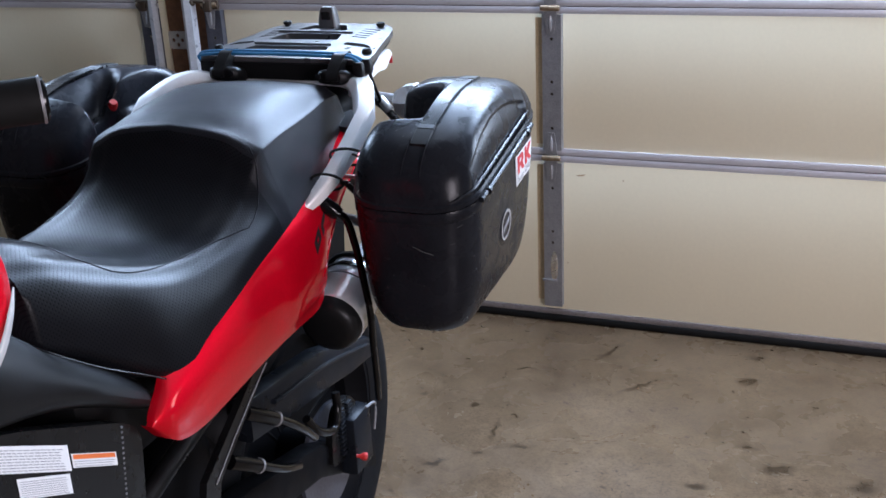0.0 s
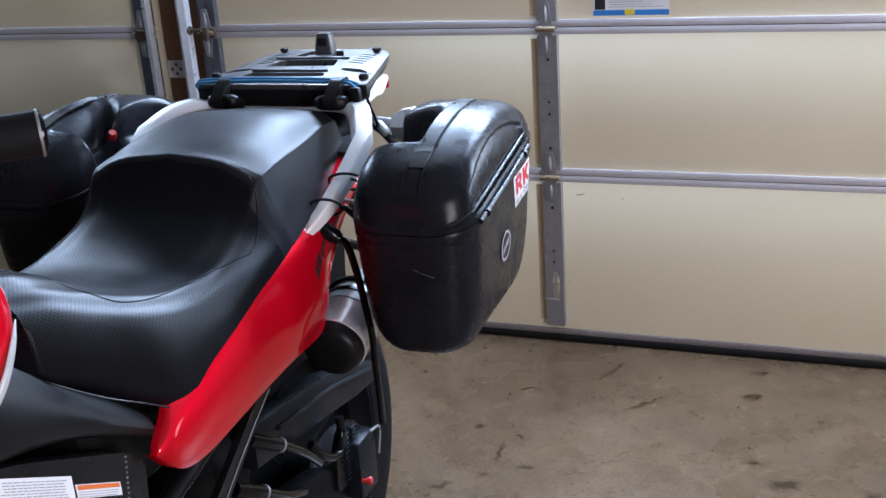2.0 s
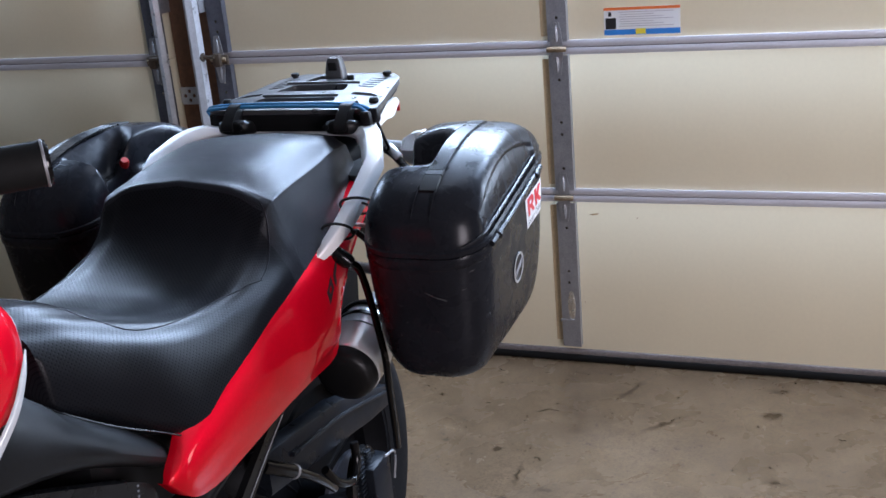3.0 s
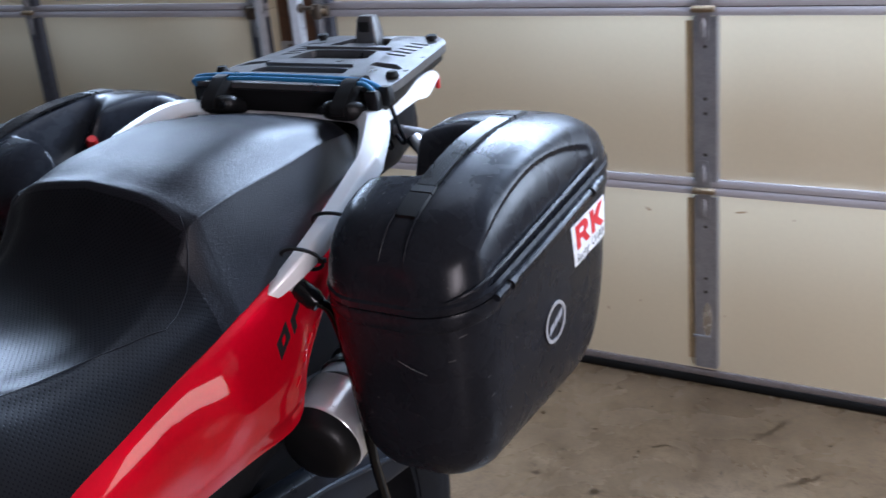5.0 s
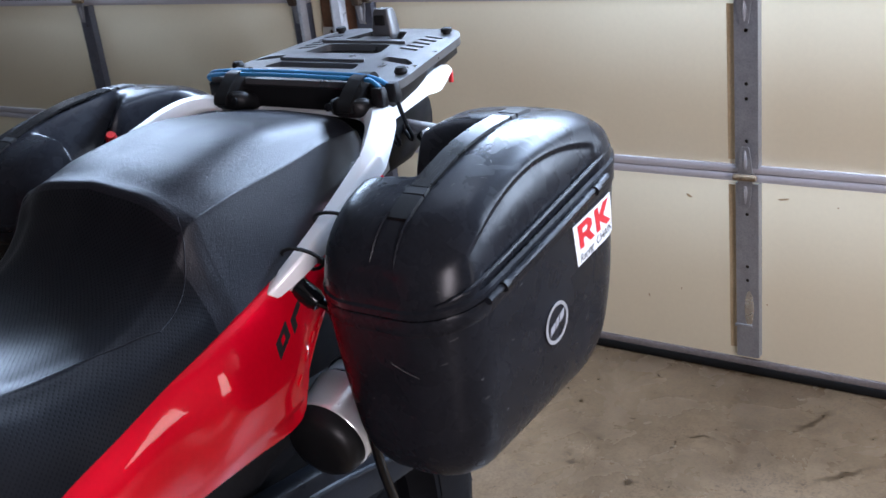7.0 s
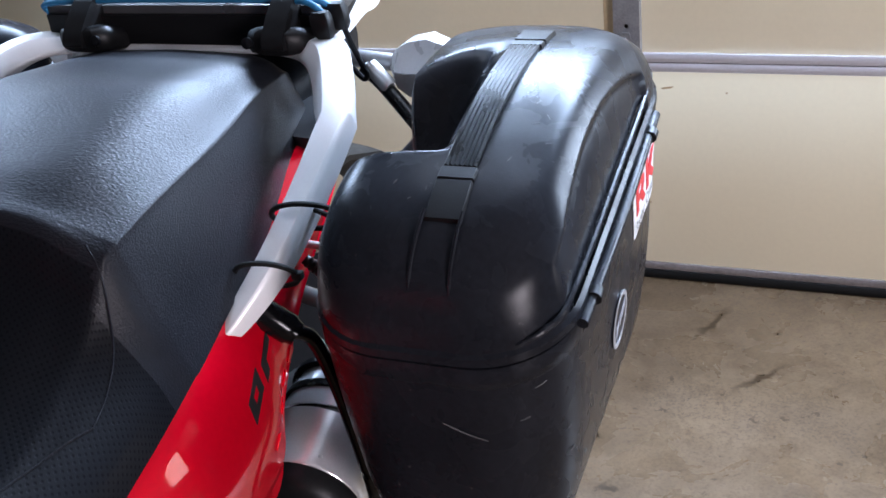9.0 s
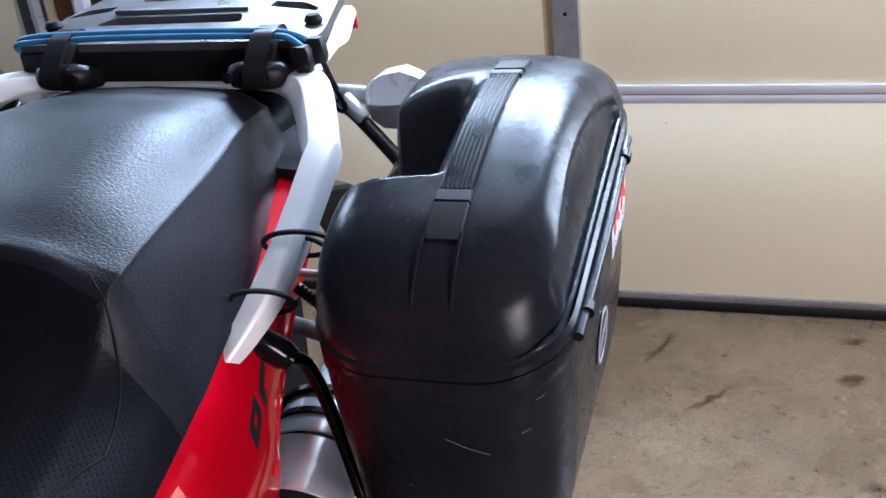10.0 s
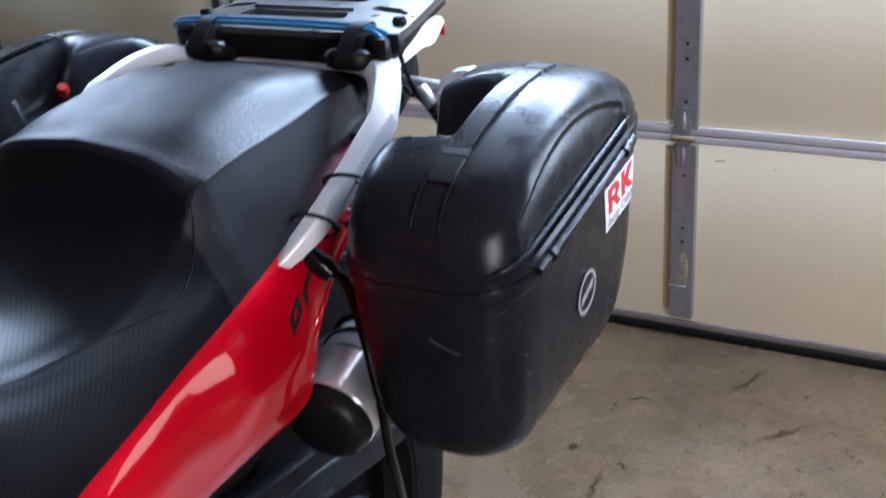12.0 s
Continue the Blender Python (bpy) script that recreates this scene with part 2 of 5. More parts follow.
def scuffed(m):
    """Sparse pale specks and short scuffs over black plastic."""
    nt = m.node_tree
    b = nt.nodes["Principled BSDF"]
    co = nt.nodes.new("ShaderNodeTexCoord")
    mp = nt.nodes.new("ShaderNodeMapping")
    mp.inputs["Scale"].default_value, mp.inputs["Rotation"].default_value = (1, 0.35, 1), (0.4, 0.3, 0.7)
    nt.links.new(co.outputs["Object"], mp.inputs["Vector"])
    n = nt.nodes.new("ShaderNodeTexNoise")
    n.inputs["Scale"].default_value, n.inputs["Detail"].default_value = 170, 3
    nt.links.new(mp.outputs["Vector"], n.inputs["Vector"])
    r = nt.nodes.new("ShaderNodeMapRange")
    r.inputs["From Min"].default_value, r.inputs["From Max"].default_value = 0.73, 0.80
    nt.links.new(n.outputs["Fac"], r.inputs["Value"])
    mix = nt.nodes.new("ShaderNodeMix")
    mix.data_type = "RGBA"
    mix.inputs["B"].default_value = (0.09, 0.09, 0.09, 1)
    old = b.inputs["Base Color"].links[0].from_socket
    big = nt.nodes.new("ShaderNodeTexNoise")
    big.inputs["Scale"].default_value, big.inputs["Detail"].default_value, big.inputs["Distortion"].default_value = 34, 6, 0.8
    nt.links.new(co.outputs["Object"], big.inputs["Vector"])
    haze = nt.nodes.new("ShaderNodeMapRange")
    haze.inputs["From Min"].default_value, haze.inputs["From Max"].default_value = 0.46, 0.66
    haze.inputs["To Min"].default_value, haze.inputs["To Max"].default_value = 0.0, 0.10
    nt.links.new(big.outputs["Fac"], haze.inputs["Value"])
    dull = nt.nodes.new("ShaderNodeMath")
    rough = b.inputs["Roughness"].links[0].from_socket
    nt.links.new(rough, dull.inputs[0])
    nt.links.new(haze.outputs["Result"], dull.inputs[1])
    nt.links.new(dull.outputs[0], b.inputs["Roughness"])
    nt.links.new(r.outputs["Result"], mix.inputs["Factor"])
    nt.links.new(old, mix.inputs["A"])
    nt.links.new(mix.outputs["Result"], b.inputs["Base Color"])


scuffed(M_CASE)


# ---- mesh helpers ----
from mathutils.bvhtree import BVHTree


BASE = {}


def thing(name, base, label, category, group="", kind=""):
    ob = new(name)
    ob.location = base
    ob.empty_display_size = 0.05
    BASE[ob] = Vector(base)
    return tagged(ob, label, category, group, kind)


def finish(bm, name, mats, smooth, recalc=True):
    if recalc:
        bmesh.ops.recalc_face_normals(bm, faces=bm.faces[:])
    me = bpy.data.meshes.new(name)
    bm.to_mesh(me)
    bm.free()
    for m in mats if isinstance(mats, (list, tuple)) else (mats,):
        me.materials.append(m)
    if smooth:
        me.polygons.foreach_set("use_smooth", [True] * len(me.polygons))
        me.set_sharp_from_angle(angle=radians(smooth))
    return me


def part(name, bm, mat, parent, label="", smooth=38, subsurf=0, recalc=True):
    """One mesh object under a thing or a part; the bmesh is in world metres."""
    base = BASE[parent]
    bmesh.ops.translate(bm, verts=bm.verts[:], vec=-base)
    ob = new(name, finish(bm, name, mat, smooth, recalc))
    ob.parent = parent
    BASE[ob] = base
    if subsurf:
        md = ob.modifiers.new("round", "SUBSURF")
        md.levels = md.render_levels = subsurf
    return tagged(ob, label)


def solid(name, bm, mat, label, category, group="", kind="", smooth=38):
    """A one-mesh top-level object whose origin lies at its foot."""
    lo = [min(v.co[i] for v in bm.verts) for i in range(3)]
    hi = [max(v.co[i] for v in bm.verts) for i in range(3)]
    base = Vector(((lo[0] + hi[0]) / 2, (lo[1] + hi[1]) / 2, lo[2]))
    bmesh.ops.translate(bm, verts=bm.verts[:], vec=-base)
    ob = new(name, finish(bm, name, mat, smooth))
    ob.location = base
    BASE[ob] = base
    return tagged(ob, label, category, group, kind)


def box(x0, y0, z0, x1, y1, z1, bevel=0.0, bm=None, segs=2):
    out = bm if bm else bmesh.new()
    b = bmesh.new() if bm else out
    bmesh.ops.create_cube(b, size=1.0)
    for v in b.verts:
        v.co = Vector(((x0 + x1) / 2 + v.co.x * (x1 - x0), (y0 + y1) / 2 + v.co.y * (y1 - y0), (z0 + z1) / 2 + v.co.z * (z1 - z0)))
    if bevel:
        bmesh.ops.bevel(b, geom=b.edges[:], offset=bevel, segments=segs, affect="EDGES", profile=0.5)
    if bm:
        add(bm, b)
    return out


def add(bm, other):
    """Joins other into bm."""
    idx = [bm.verts.new(v.co) for v in other.verts]
    other.verts.index_update()
    for f in other.faces:
        try:
            bm.faces.new([idx[v.index] for v in f.verts])
        except ValueError:
            pass
    other.free()
    return bm


def turned(bm, m):
    bmesh.ops.transform(bm, matrix=m, verts=bm.verts[:])
    return bm


def loft(rings, closed=True, caps=True, bm=None):
    """Skins rings of points of equal length."""
    bm = bm or bmesh.new()
    vs = [[bm.verts.new(p) for p in r] for r in rings]
    n = len(rings[0])
    for a, b in zip(vs, vs[1:]):
        for i in range(n if closed else n - 1):
            j = (i + 1) % n
            bm.faces.new((a[i], a[j], b[j], b[i]))
    if caps and closed:
        bm.faces.new(vs[0][::-1])
        bm.faces.new(vs[-1])
    return bm


def smooth_path(pts, n=8):
    """Catmull-Rom points through pts."""
    p = [Vector(q) for q in pts]
    p = [p[0] * 2 - p[1]] + p + [p[-1] * 2 - p[-2]]
    out = []
    for i in range(1, len(p) - 2):
        for k in range(n):
            t = k / n
            out.append(0.5 * ((2 * p[i]) + (p[i + 1] - p[i - 1]) * t + (2 * p[i - 1] - 5 * p[i] + 4 * p[i + 1] - p[i + 2]) * t * t + (3 * p[i] - p[i - 1] - 3 * p[i + 1] + p[i + 2]) * t ** 3))
    return out + [p[-2]]


def tube(pts, r, sides=12, n=8, bm=None, flat=1.0, up=(0, 0, 1), radii=None):
    """A round or flattened bar along a smoothed path; radii: one factor for each given point."""
    path = smooth_path(pts, n) if n else [Vector(q) for q in pts]
    fac = [1.0] * len(path)
    if radii:
        fac = [float(np.interp(i / (len(path) - 1) * (len(radii) - 1), range(len(radii)), radii)) for i in range(len(path))]
    rings, up = [], Vector(up)
    for i, p in enumerate(path):
        d = (path[min(i + 1, len(path) - 1)] - path[max(i - 1, 0)]).normalized()
        s = d.cross(up)
        s = s.normalized() if s.length > 1e-4 else d.cross(Vector((1, 0.1, 0))).normalized()
        u = s.cross(d).normalized()
        rings.append([p + (s * math.cos(a) + u * math.sin(a) * flat) * r * fac[i] for a in (2 * math.pi * k / sides for k in range(sides))])
    return loft(rings, bm=bm)


def disc_stack(p0, p1, profile, sides=24, bm=None):
    """A turned body on the axis p0-p1; profile: (fraction along, radius)."""
    p0, p1 = Vector(p0), Vector(p1)
    d = (p1 - p0).normalized()
    s = d.orthogonal().normalized()
    u = d.cross(s)
    rings = [[p0.lerp(p1, f) + (s * math.cos(a) + u * math.sin(a)) * r for a in (2 * math.pi * k / sides for k in range(sides))] for f, r in profile]
    return loft(rings, bm=bm)


def plate(outer, holes, to3, depth):
    """A flat plate with holes; outlines are 2D loops, to3 maps (a, b, d) to the world, d from 0 to depth."""
    bm = bmesh.new()
    edges = []
    for loop in (outer, *holes):
        vs = [bm.verts.new((a, b, 0)) for a, b in loop]
        edges += [bm.edges.new((vs[i], vs[(i + 1) % len(vs)])) for i in range(len(vs))]
    bmesh.ops.triangle_fill(bm, use_beauty=True, use_dissolve=False, edges=edges)
    ext = bmesh.ops.extrude_face_region(bm, geom=bm.faces[:])
    for v in ext["geom"]:
        if isinstance(v, bmesh.types.BMVert):
            v.co.z = depth
    for v in bm.verts:
        v.co = Vector(to3(*v.co))
    return bm


def round_loop(x0, y0, x1, y1, r, n=5):
    """A rounded rectangle as a loop of points."""
    out = []
    for cx, cy, a0 in ((x1 - r, y1 - r, 0), (x0 + r, y1 - r, 90), (x0 + r, y0 + r, 180), (x1 - r, y0 + r, 270)):
        for k in range(n + 1):
            a = radians(a0 + 90 * k / n)
            out.append((cx + r * math.cos(a), cy + r * math.sin(a)))
    return out


def even(loop, n=96):
    """The loop resampled to n evenly spaced points, starting at its first."""
    p = [Vector(q) for q in loop] + [Vector(loop[0])]
    at = [0.0]
    for a, b in zip(p, p[1:]):
        at.append(at[-1] + (b - a).length)
    want = [at[-1] * k / n for k in range(n)]
    return list(zip(np.interp(want, at, [q.x for q in p]).tolist(), np.interp(want, at, [q.y for q in p]).tolist()))


def rounded(loop, r, n=3):
    """Cuts the corners of a 2D polygon to small arcs."""
    out = []
    for i, p in enumerate(loop):
        p, a, c = Vector(p), Vector(loop[i - 1]), Vector(loop[(i + 1) % len(loop)])
        ra = min(r, (a - p).length * 0.45)
        rc = min(r, (c - p).length * 0.45)
        s, e = p + (a - p).normalized() * ra, p + (c - p).normalized() * rc
        for k in range(n + 1):
            t = k / n
            q = s * (1 - t) ** 2 + p * 2 * t * (1 - t) + e * t * t
            out.append((q.x, q.y))
    return out


def bars(rows, to3, depth=0.0005):
    """Thin raised print bars; rows: (a0, b0, a1, b1)."""
    bm = bmesh.new()
    for a0, b0, a1, b1 in rows:
        vs = [bm.verts.new(to3(a, b, d)) for d in (0, depth) for a, b in ((a0, b0), (a1, b0), (a1, b1), (a0, b1))]
        for f in ((4, 5, 6, 7), (0, 3, 2, 1), (0, 1, 5, 4), (1, 2, 6, 5), (2, 3, 7, 6), (3, 0, 4, 7)):
            bm.faces.new([vs[i] for i in f])
    return bm


def grid_sheet(to3, na, nb, depth):
    """A thin sheet that follows a curved face; to3 takes a and b from 0 to 1."""
    bm = bmesh.new()
    lay = [[[bm.verts.new(to3(i / na, j / nb, d)) for j in range(nb + 1)] for i in range(na + 1)] for d in (0, depth)]
    for k, g in enumerate(lay):
        for i in range(na):
            for j in range(nb):
                q = [g[i][j], g[i + 1][j], g[i + 1][j + 1], g[i][j + 1]]
                bm.faces.new(q if k else q[::-1])
    edge = [(i, 0) for i in range(na)] + [(na, j) for j in range(nb)] + [(i, nb) for i in range(na, 0, -1)] + [(0, j) for j in range(nb, 0, -1)]
    for (i, j), (m, n) in zip(edge, edge[1:] + edge[:1]):
        bm.faces.new((lay[0][i][j], lay[0][m][n], lay[1][m][n], lay[1][i][j]))
    return bm


def lettering(text, size, to3, depth=0.0004, shear=0.0):
    """Built-in font letters as a mesh on a surface."""
    cu = bpy.data.curves.new("letters", "FONT")
    cu.body, cu.size, cu.extrude, cu.shear = text, size, 0.0, shear
    tmp = bpy.data.objects.new("letters", cu)
    me = tmp.to_mesh()
    bm = bmesh.new()
    bm.from_mesh(me)
    tmp.to_mesh_clear()
    bpy.data.objects.remove(tmp)
    bpy.data.curves.remove(cu)
    for v in bm.verts:
        v.co = Vector(to3(v.co.x, v.co.y, depth))
    return bm


# ---- garage ----
DOOR_Y = 3.0
JOINTS = (0.505, 0.911, 1.318, 1.725)
DOOR_TOP = 2.13


def garage():
    solid("floor", box(-4.3, -3.4, -0.12, 3.0, 3.35, 0.0), M_FLOOR, "sealed brown-grey concrete floor with oil stains", "floor", kind="structure")
    solid("ceiling", box(-4.42, -3.52, 2.5, 3.12, 3.47, 2.6), M_CEIL, "plain painted ceiling", "ceiling", kind="structure")
    solid("wall_west", box(-4.42, -3.4, 0.0, -4.3, 3.35, 2.5), M_WALL, "plain painted garage wall", "wall", kind="structure")
    # side wall with its window opening
    bm = box(3.0, -3.4, 0.0, 3.12, -0.95, 2.5)
    for y0, y1, z0, z1, y2 in ((-0.95, -0.05, 0.77, 1.93, 2.39), (2.39, 2.71, 0.4, 1.2, 3.35)):
        box(3.0, y1, 0.0, 3.12, y2, 2.5, bm=bm)
        box(3.0, y0, 0.0, 3.12, y1, z0, bm=bm)
        box(3.0, y0, z1, 3.12, y1, 2.5, bm=bm)
    solid("wall_east", bm, M_WALL, "plain painted garage wall with a large and a small window", "wall", kind="structure")
    solid("wall_south", box(-4.3, -3.52, 0.0, 3.0, -3.4, 2.5), M_WALL, "plain painted garage wall", "wall", kind="structure")
    # wall above and beside the two doors
    bm = box(-4.3, 3.1, DOOR_TOP, 3.0, 3.2, 2.5)
    box(1.05, 3.1, 0.0, 1.25, 3.2, DOOR_TOP, bm=bm)
    box(2.05, 3.1, 0.0, 3.0, 3.2, DOOR_TOP, bm=bm)
    box(1.25, 3.1, 0.0, 2.05, 3.2, 1.0, bm=bm)
    box(1.25, 3.1, 1.9, 2.05, 3.2, DOOR_TOP, bm=bm)
    box(-4.3, 3.1, 0.0, -3.12, 3.2, DOOR_TOP, bm=bm)
    solid("wall_north", bm, M_WALL, "painted wall round the garage doors", "wall", kind="structure")
    # timber post between the doors
    post = thing("door_post", (-1.165, 3.06, 0.0), "dark brown timber post between two garage doors", "post", kind="structure")
    part("timber", box(-1.222, 3.032, 0.0, -1.064, 3.14, 2.13, 0.004), M_WOOD, post)
    part("bracket", plate(round_loop(-1.222, .765, -1.16, .819, .004, 2), [round_loop(cx - .006, cz - .006, cx + .006, cz + .006, .0055, 4) for cx, cz in ((-1.206, .792), (-1.19, .806), (-1.19, .778), (-1.175, .792))], lambda a, b, d: (a, 3.0315 - d, b), .003), M_TRACK, post, "galvanised bracket plate with holes")


def hinge(parent, x, z):
    """A stamped steel hinge across a joint: two triangular leaves and the pin."""
    for s in (1, -1):
        leaf = [(-0.017, 0.008), (0.017, 0.008), (0.015, 0.03), (0.009, 0.07), (-0.009, 0.07), (-0.015, 0.03)]
        bm = plate(rounded(leaf, 0.004), [], lambda a, b, d: (x + a, 2.968 - d, z + s * b), 0.0025)
        part("hinge_leaf", bm, M_STEEL, parent)
        rib = disc_stack((x, 2.9655, z + s * 0.02), (x, 2.9655, z + s * 0.062), [(0, 0.003), (0.3, 0.006), (0.8, 0.004), (1, 0.001)], 8)
        part("hinge_rib", rib, M_STEEL, parent)
    part("hinge_pin", disc_stack((x - 0.026, 2.963, z), (x + 0.026, 2.963, z), [(0, 0.006), (0.05, 0.0075), (0.95, 0.0075), (1, 0.006)], 12), M_BRASS, parent, "brassy worn hinge pin")


def door(name, x0, x1, stiles, ends):
    top = thing(name, ((x0 + x1) / 2, DOOR_Y, 0.0), "cream sectional garage door with galvanised stiles and hinges", "garage door", "garage doors", "structure")
    levels = (0.035, *JOINTS, DOOR_TOP)
    for i, (a, b) in enumerate(zip(levels, levels[1:])):
        if i < 4:
            part("panel", box(x0, 3.0, a + 0.001, x1, 3.04, b - 0.001, 0.001), M_CREAM, top)
        else:
            w = (x1 - x0) / 4
            bm = box(x0, 3.0, a + 0.001, x1, 3.04, a + 0.06)
            box(x0, 3.0, b - 0.06, x1, 3.04, b, bm=bm)
            for k in range(5):
                box(max(x0, x0 + k * w - 0.05), 3.0, a + 0.06, min(x1, x0 + k * w + 0.05), 3.04, b - 0.06, bm=bm)
            part("panel", bm, M_CREAM, top, "section with a row of glass openings")
    for z in JOINTS:
        for s in (-1, 1):
            part("joint_rail", box(x0, 2.992, min(z + s * 0.001, z + s * 0.019), x1, 3.001, max(z + s * 0.001, z + s * 0.019), 0.0008), M_RAIL, top)
        part("joint_gap", box(x0, 2.997, z - 0.0011, x1, 3.002, z + 0.0011), M_RUBBER, top)
    part("bottom_retainer", box(x0, 2.994, 0.022, x1, 3.045, 0.039, 0.002), M_GRIME, top, "grimy aluminium bottom rail")
    part("bottom_seal", box(x0, 2.99, 0.0, x1, 3.05, 0.023, 0.006), M_RUBBER, top, "black rubber bottom seal")
    for x in stiles:
        for i, (a, b) in enumerate(zip(levels, levels[1:])):
            if i > 3:
                continue
            lo, hi = a + (0.018 if i else 0.02), b - 0.018
            holes = [round_loop(x - 0.0042, z - 0.0042, x + 0.0042, z + 0.0042, 0.004, 3) for z in ((0.414, 0.286, 0.252, 0.148) if not i else (lo + 0.062, lo + 0.157, lo + 0.19, hi - 0.065))]
            bm = plate(round_loop(x - 0.026, lo, x + 0.026, hi, 0.003, 2), holes, lambda u, v, d: (u, 2.978 - d, v), 0.0015)
            for s in (-1, 1):
                box(min(x + s * 0.026, x + s * 0.0245), 2.977, lo, max(x + s * 0.026, x + s * 0.0245), 2.9995, hi, bm=bm)
            part("stile", bm, M_STEEL if x > -1 else M_DARKSTEEL, top, "galvanised pressed-steel stile")
        for z in JOINTS[:2]:
            hinge(top, x, z)
        # thin tan strip along the left of each stile
        for a, b in zip(levels[:3], levels[1:4]):
            part("tan_strip", box(x - .050, 2.9982, a + .03, x - .027, 3.0, b - .03), M_TAN, top, "tan strip beside the stile")
            part("stile_backing", box(x - .02, 2.990, a + .03, x + .02, 2.9935, b - .03), M_RUST, top)
        if x > -1:
            # shallow polished dome, added to give the lower stile its glint
            dome = [[(x + .004 + w * math.cos(q), 2.9765 - h, .180 + w * 4.2 * math.sin(q)) for q in (2 * math.pi * k / 24 for k in range(24))] for w, h in ((.011, 0), (.009, .0009), (.006, .0016), (.002, .0019))]
            part("glint_dome", loft(dome), M_CHROME, top, "added bright dome that stands in for a glint on the stile", 60)
        part("stile_foot", box(x - 0.03, 2.974, 0.132, x + 0.012, 2.9775, 0.14, 0.001), M_STEEL, top)
    for x in ends:
        for i, (a, b) in enumerate(zip(levels, levels[1:])):
            holes = [round_loop(x - .004, z - .004, x + .004, z + .004, .0038, 3) for z in (a + .08, a + .11, a + .2, b - .1, b - .07)]
            bm = plate(round_loop(x - .027, a + .018, x + .027, b - .018, .003, 2), holes, lambda u, v, d: (u, 2.978 - d, v), .0015)
            for s in (-1, 1):
                box(min(x + s * .027, x + s * .0255), 2.977, a + .018, max(x + s * .027, x + s * .0255), 2.9995, b - .018, bm=bm)
            part("end_stile", bm, M_DARKSTEEL, top, "dull steel end stile")
        for z in JOINTS[:2]:
            hinge(top, x, z)
        for z in JOINTS[:3]:
            s = 1 if x < -1.165 else -1
            bm = box(x - 0.03, 2.962, z - 0.014, x + 0.03, 2.974, z + 0.014, 0.004)
            box(x - 0.012, 2.945, z - 0.02, x + 0.014, 2.963, z + 0.02, 0.005, bm)
            part("roller_bracket", bm, M_RUST, top, "dark greasy roller hinge")
            part("roller", disc_stack((x, 2.94, z + 0.012), (x + s * 0.07, 2.94, z + 0.012), [(0, 0.005), (0.5, 0.005), (0.52, 0.013), (0.8, 0.013), (0.85, 0.01)], 16), M_RUST, top)


def door_track(x, s):
    """A vertical galvanised channel in which the rollers run."""
    prof = [(0, 0.0), (0.004, -0.022), (0.022, -0.03), (0.034, -0.022), (0.034, -0.018), (0.022, -0.026), (0.008, -0.018), (0.004, 0.0)]
    rings = [[Vector((x + s * a, 2.95 + b, z)) for a, b in prof] for z in (0.03, 2.1)]
    t = thing("door_track", (x, 2.95, 0.03), "galvanised vertical garage door track", "door track", "door tracks")
    part("channel", loft(rings), M_TRACK, t)
    for z in (0.45, 1.05, 1.6):
        part("track_bracket", box(min(x, x - s * 0.004), 2.95, z, max(x, x - s * 0.004), 3.036, z + 0.06, 0.001), M_STEEL, t)


garage()
door("door_1", -1.06, 1.03, (0.006,), (-1.024,))
door("door_2", -3.1, -1.224, (-2.19,), (-1.25,))
door_track(-1.214, 1)
door_track(-1.060, -1)


def door_label(x0, x1, z0, z1):
    t = thing("warning_label", ((x0 + x1) / 2, 2.9985, z0), "white warning label with orange and blue strips on door", "label", "door labels")
    w, h = x1 - x0, z1 - z0
    to3 = lambda a, b, d: (x0 + a * w, 2.9995 - d, z0 + b * h)
    part("paper", bars([(0, 0, 1, 1)], to3, 0.001), M_WHITE, t)
    to4 = lambda a, b, d: (x0 + a * w, 2.9984 - d, z0 + b * h)
    part("heading_strip", bars([(0, 0.9, 1, 1)], to4), M_ORANGE, t)
    part("footer_strip", bars([(0, 0, 1, 0.2)], to4), M_BLUEINK, t)
    part("picture", bars([(0.02, 0.22, 0.16, 0.62), (0.06, 0.68, 0.1, 0.84)], to4), M_BLACKINK, t)
    part("print", bars([(0.2 + 0.02 * (k % 2), 0.3 + k * 0.085, 0.92 - 0.13 * (k % 3), 0.325 + k * 0.085) for k in range(7)], to4, 0.0003), M_RAIL, t)
    part("spot", bars([(0.42, 0.02, 0.55, 0.22)], lambda a, b, d: (x0 + a * w, 2.9978 - d, z0 + b * h)), M_YELLOW, t)


def smudge(parent, x, z, w, h, tilt):
    """A thin dried scuff on a door panel."""
    loop = [(w * math.cos(a) * (1 + .25 * math.sin(3 * a)), h * math.sin(a) * (1 + .3 * math.cos(2 * a))) for a in (2 * math.pi * k / 18 for k in range(18))]
    c, s = math.cos(tilt), math.sin(tilt)
    part("scuff", plate(loop, [], lambda a, b, d: (x + a * c - b * s, 2.9997 - d, z + a * s + b * c), .0004), M_TAN, parent, "faint dirty scuff")


door_1 = bpy.data.objects["door_1"]
for spot in ((-.43, .157, .03, .0025, -.05), (-.251, .165, .002, .006, .2), (-.166, .196, .0015, .004, 0), (.081, .449, .012, .003, .15), (-.14, .437, .007, .004, -.5), (.199, .441, .002, .003, 0), (.044, .186, .0015, .003, 0)):
    smudge(door_1, *spot)


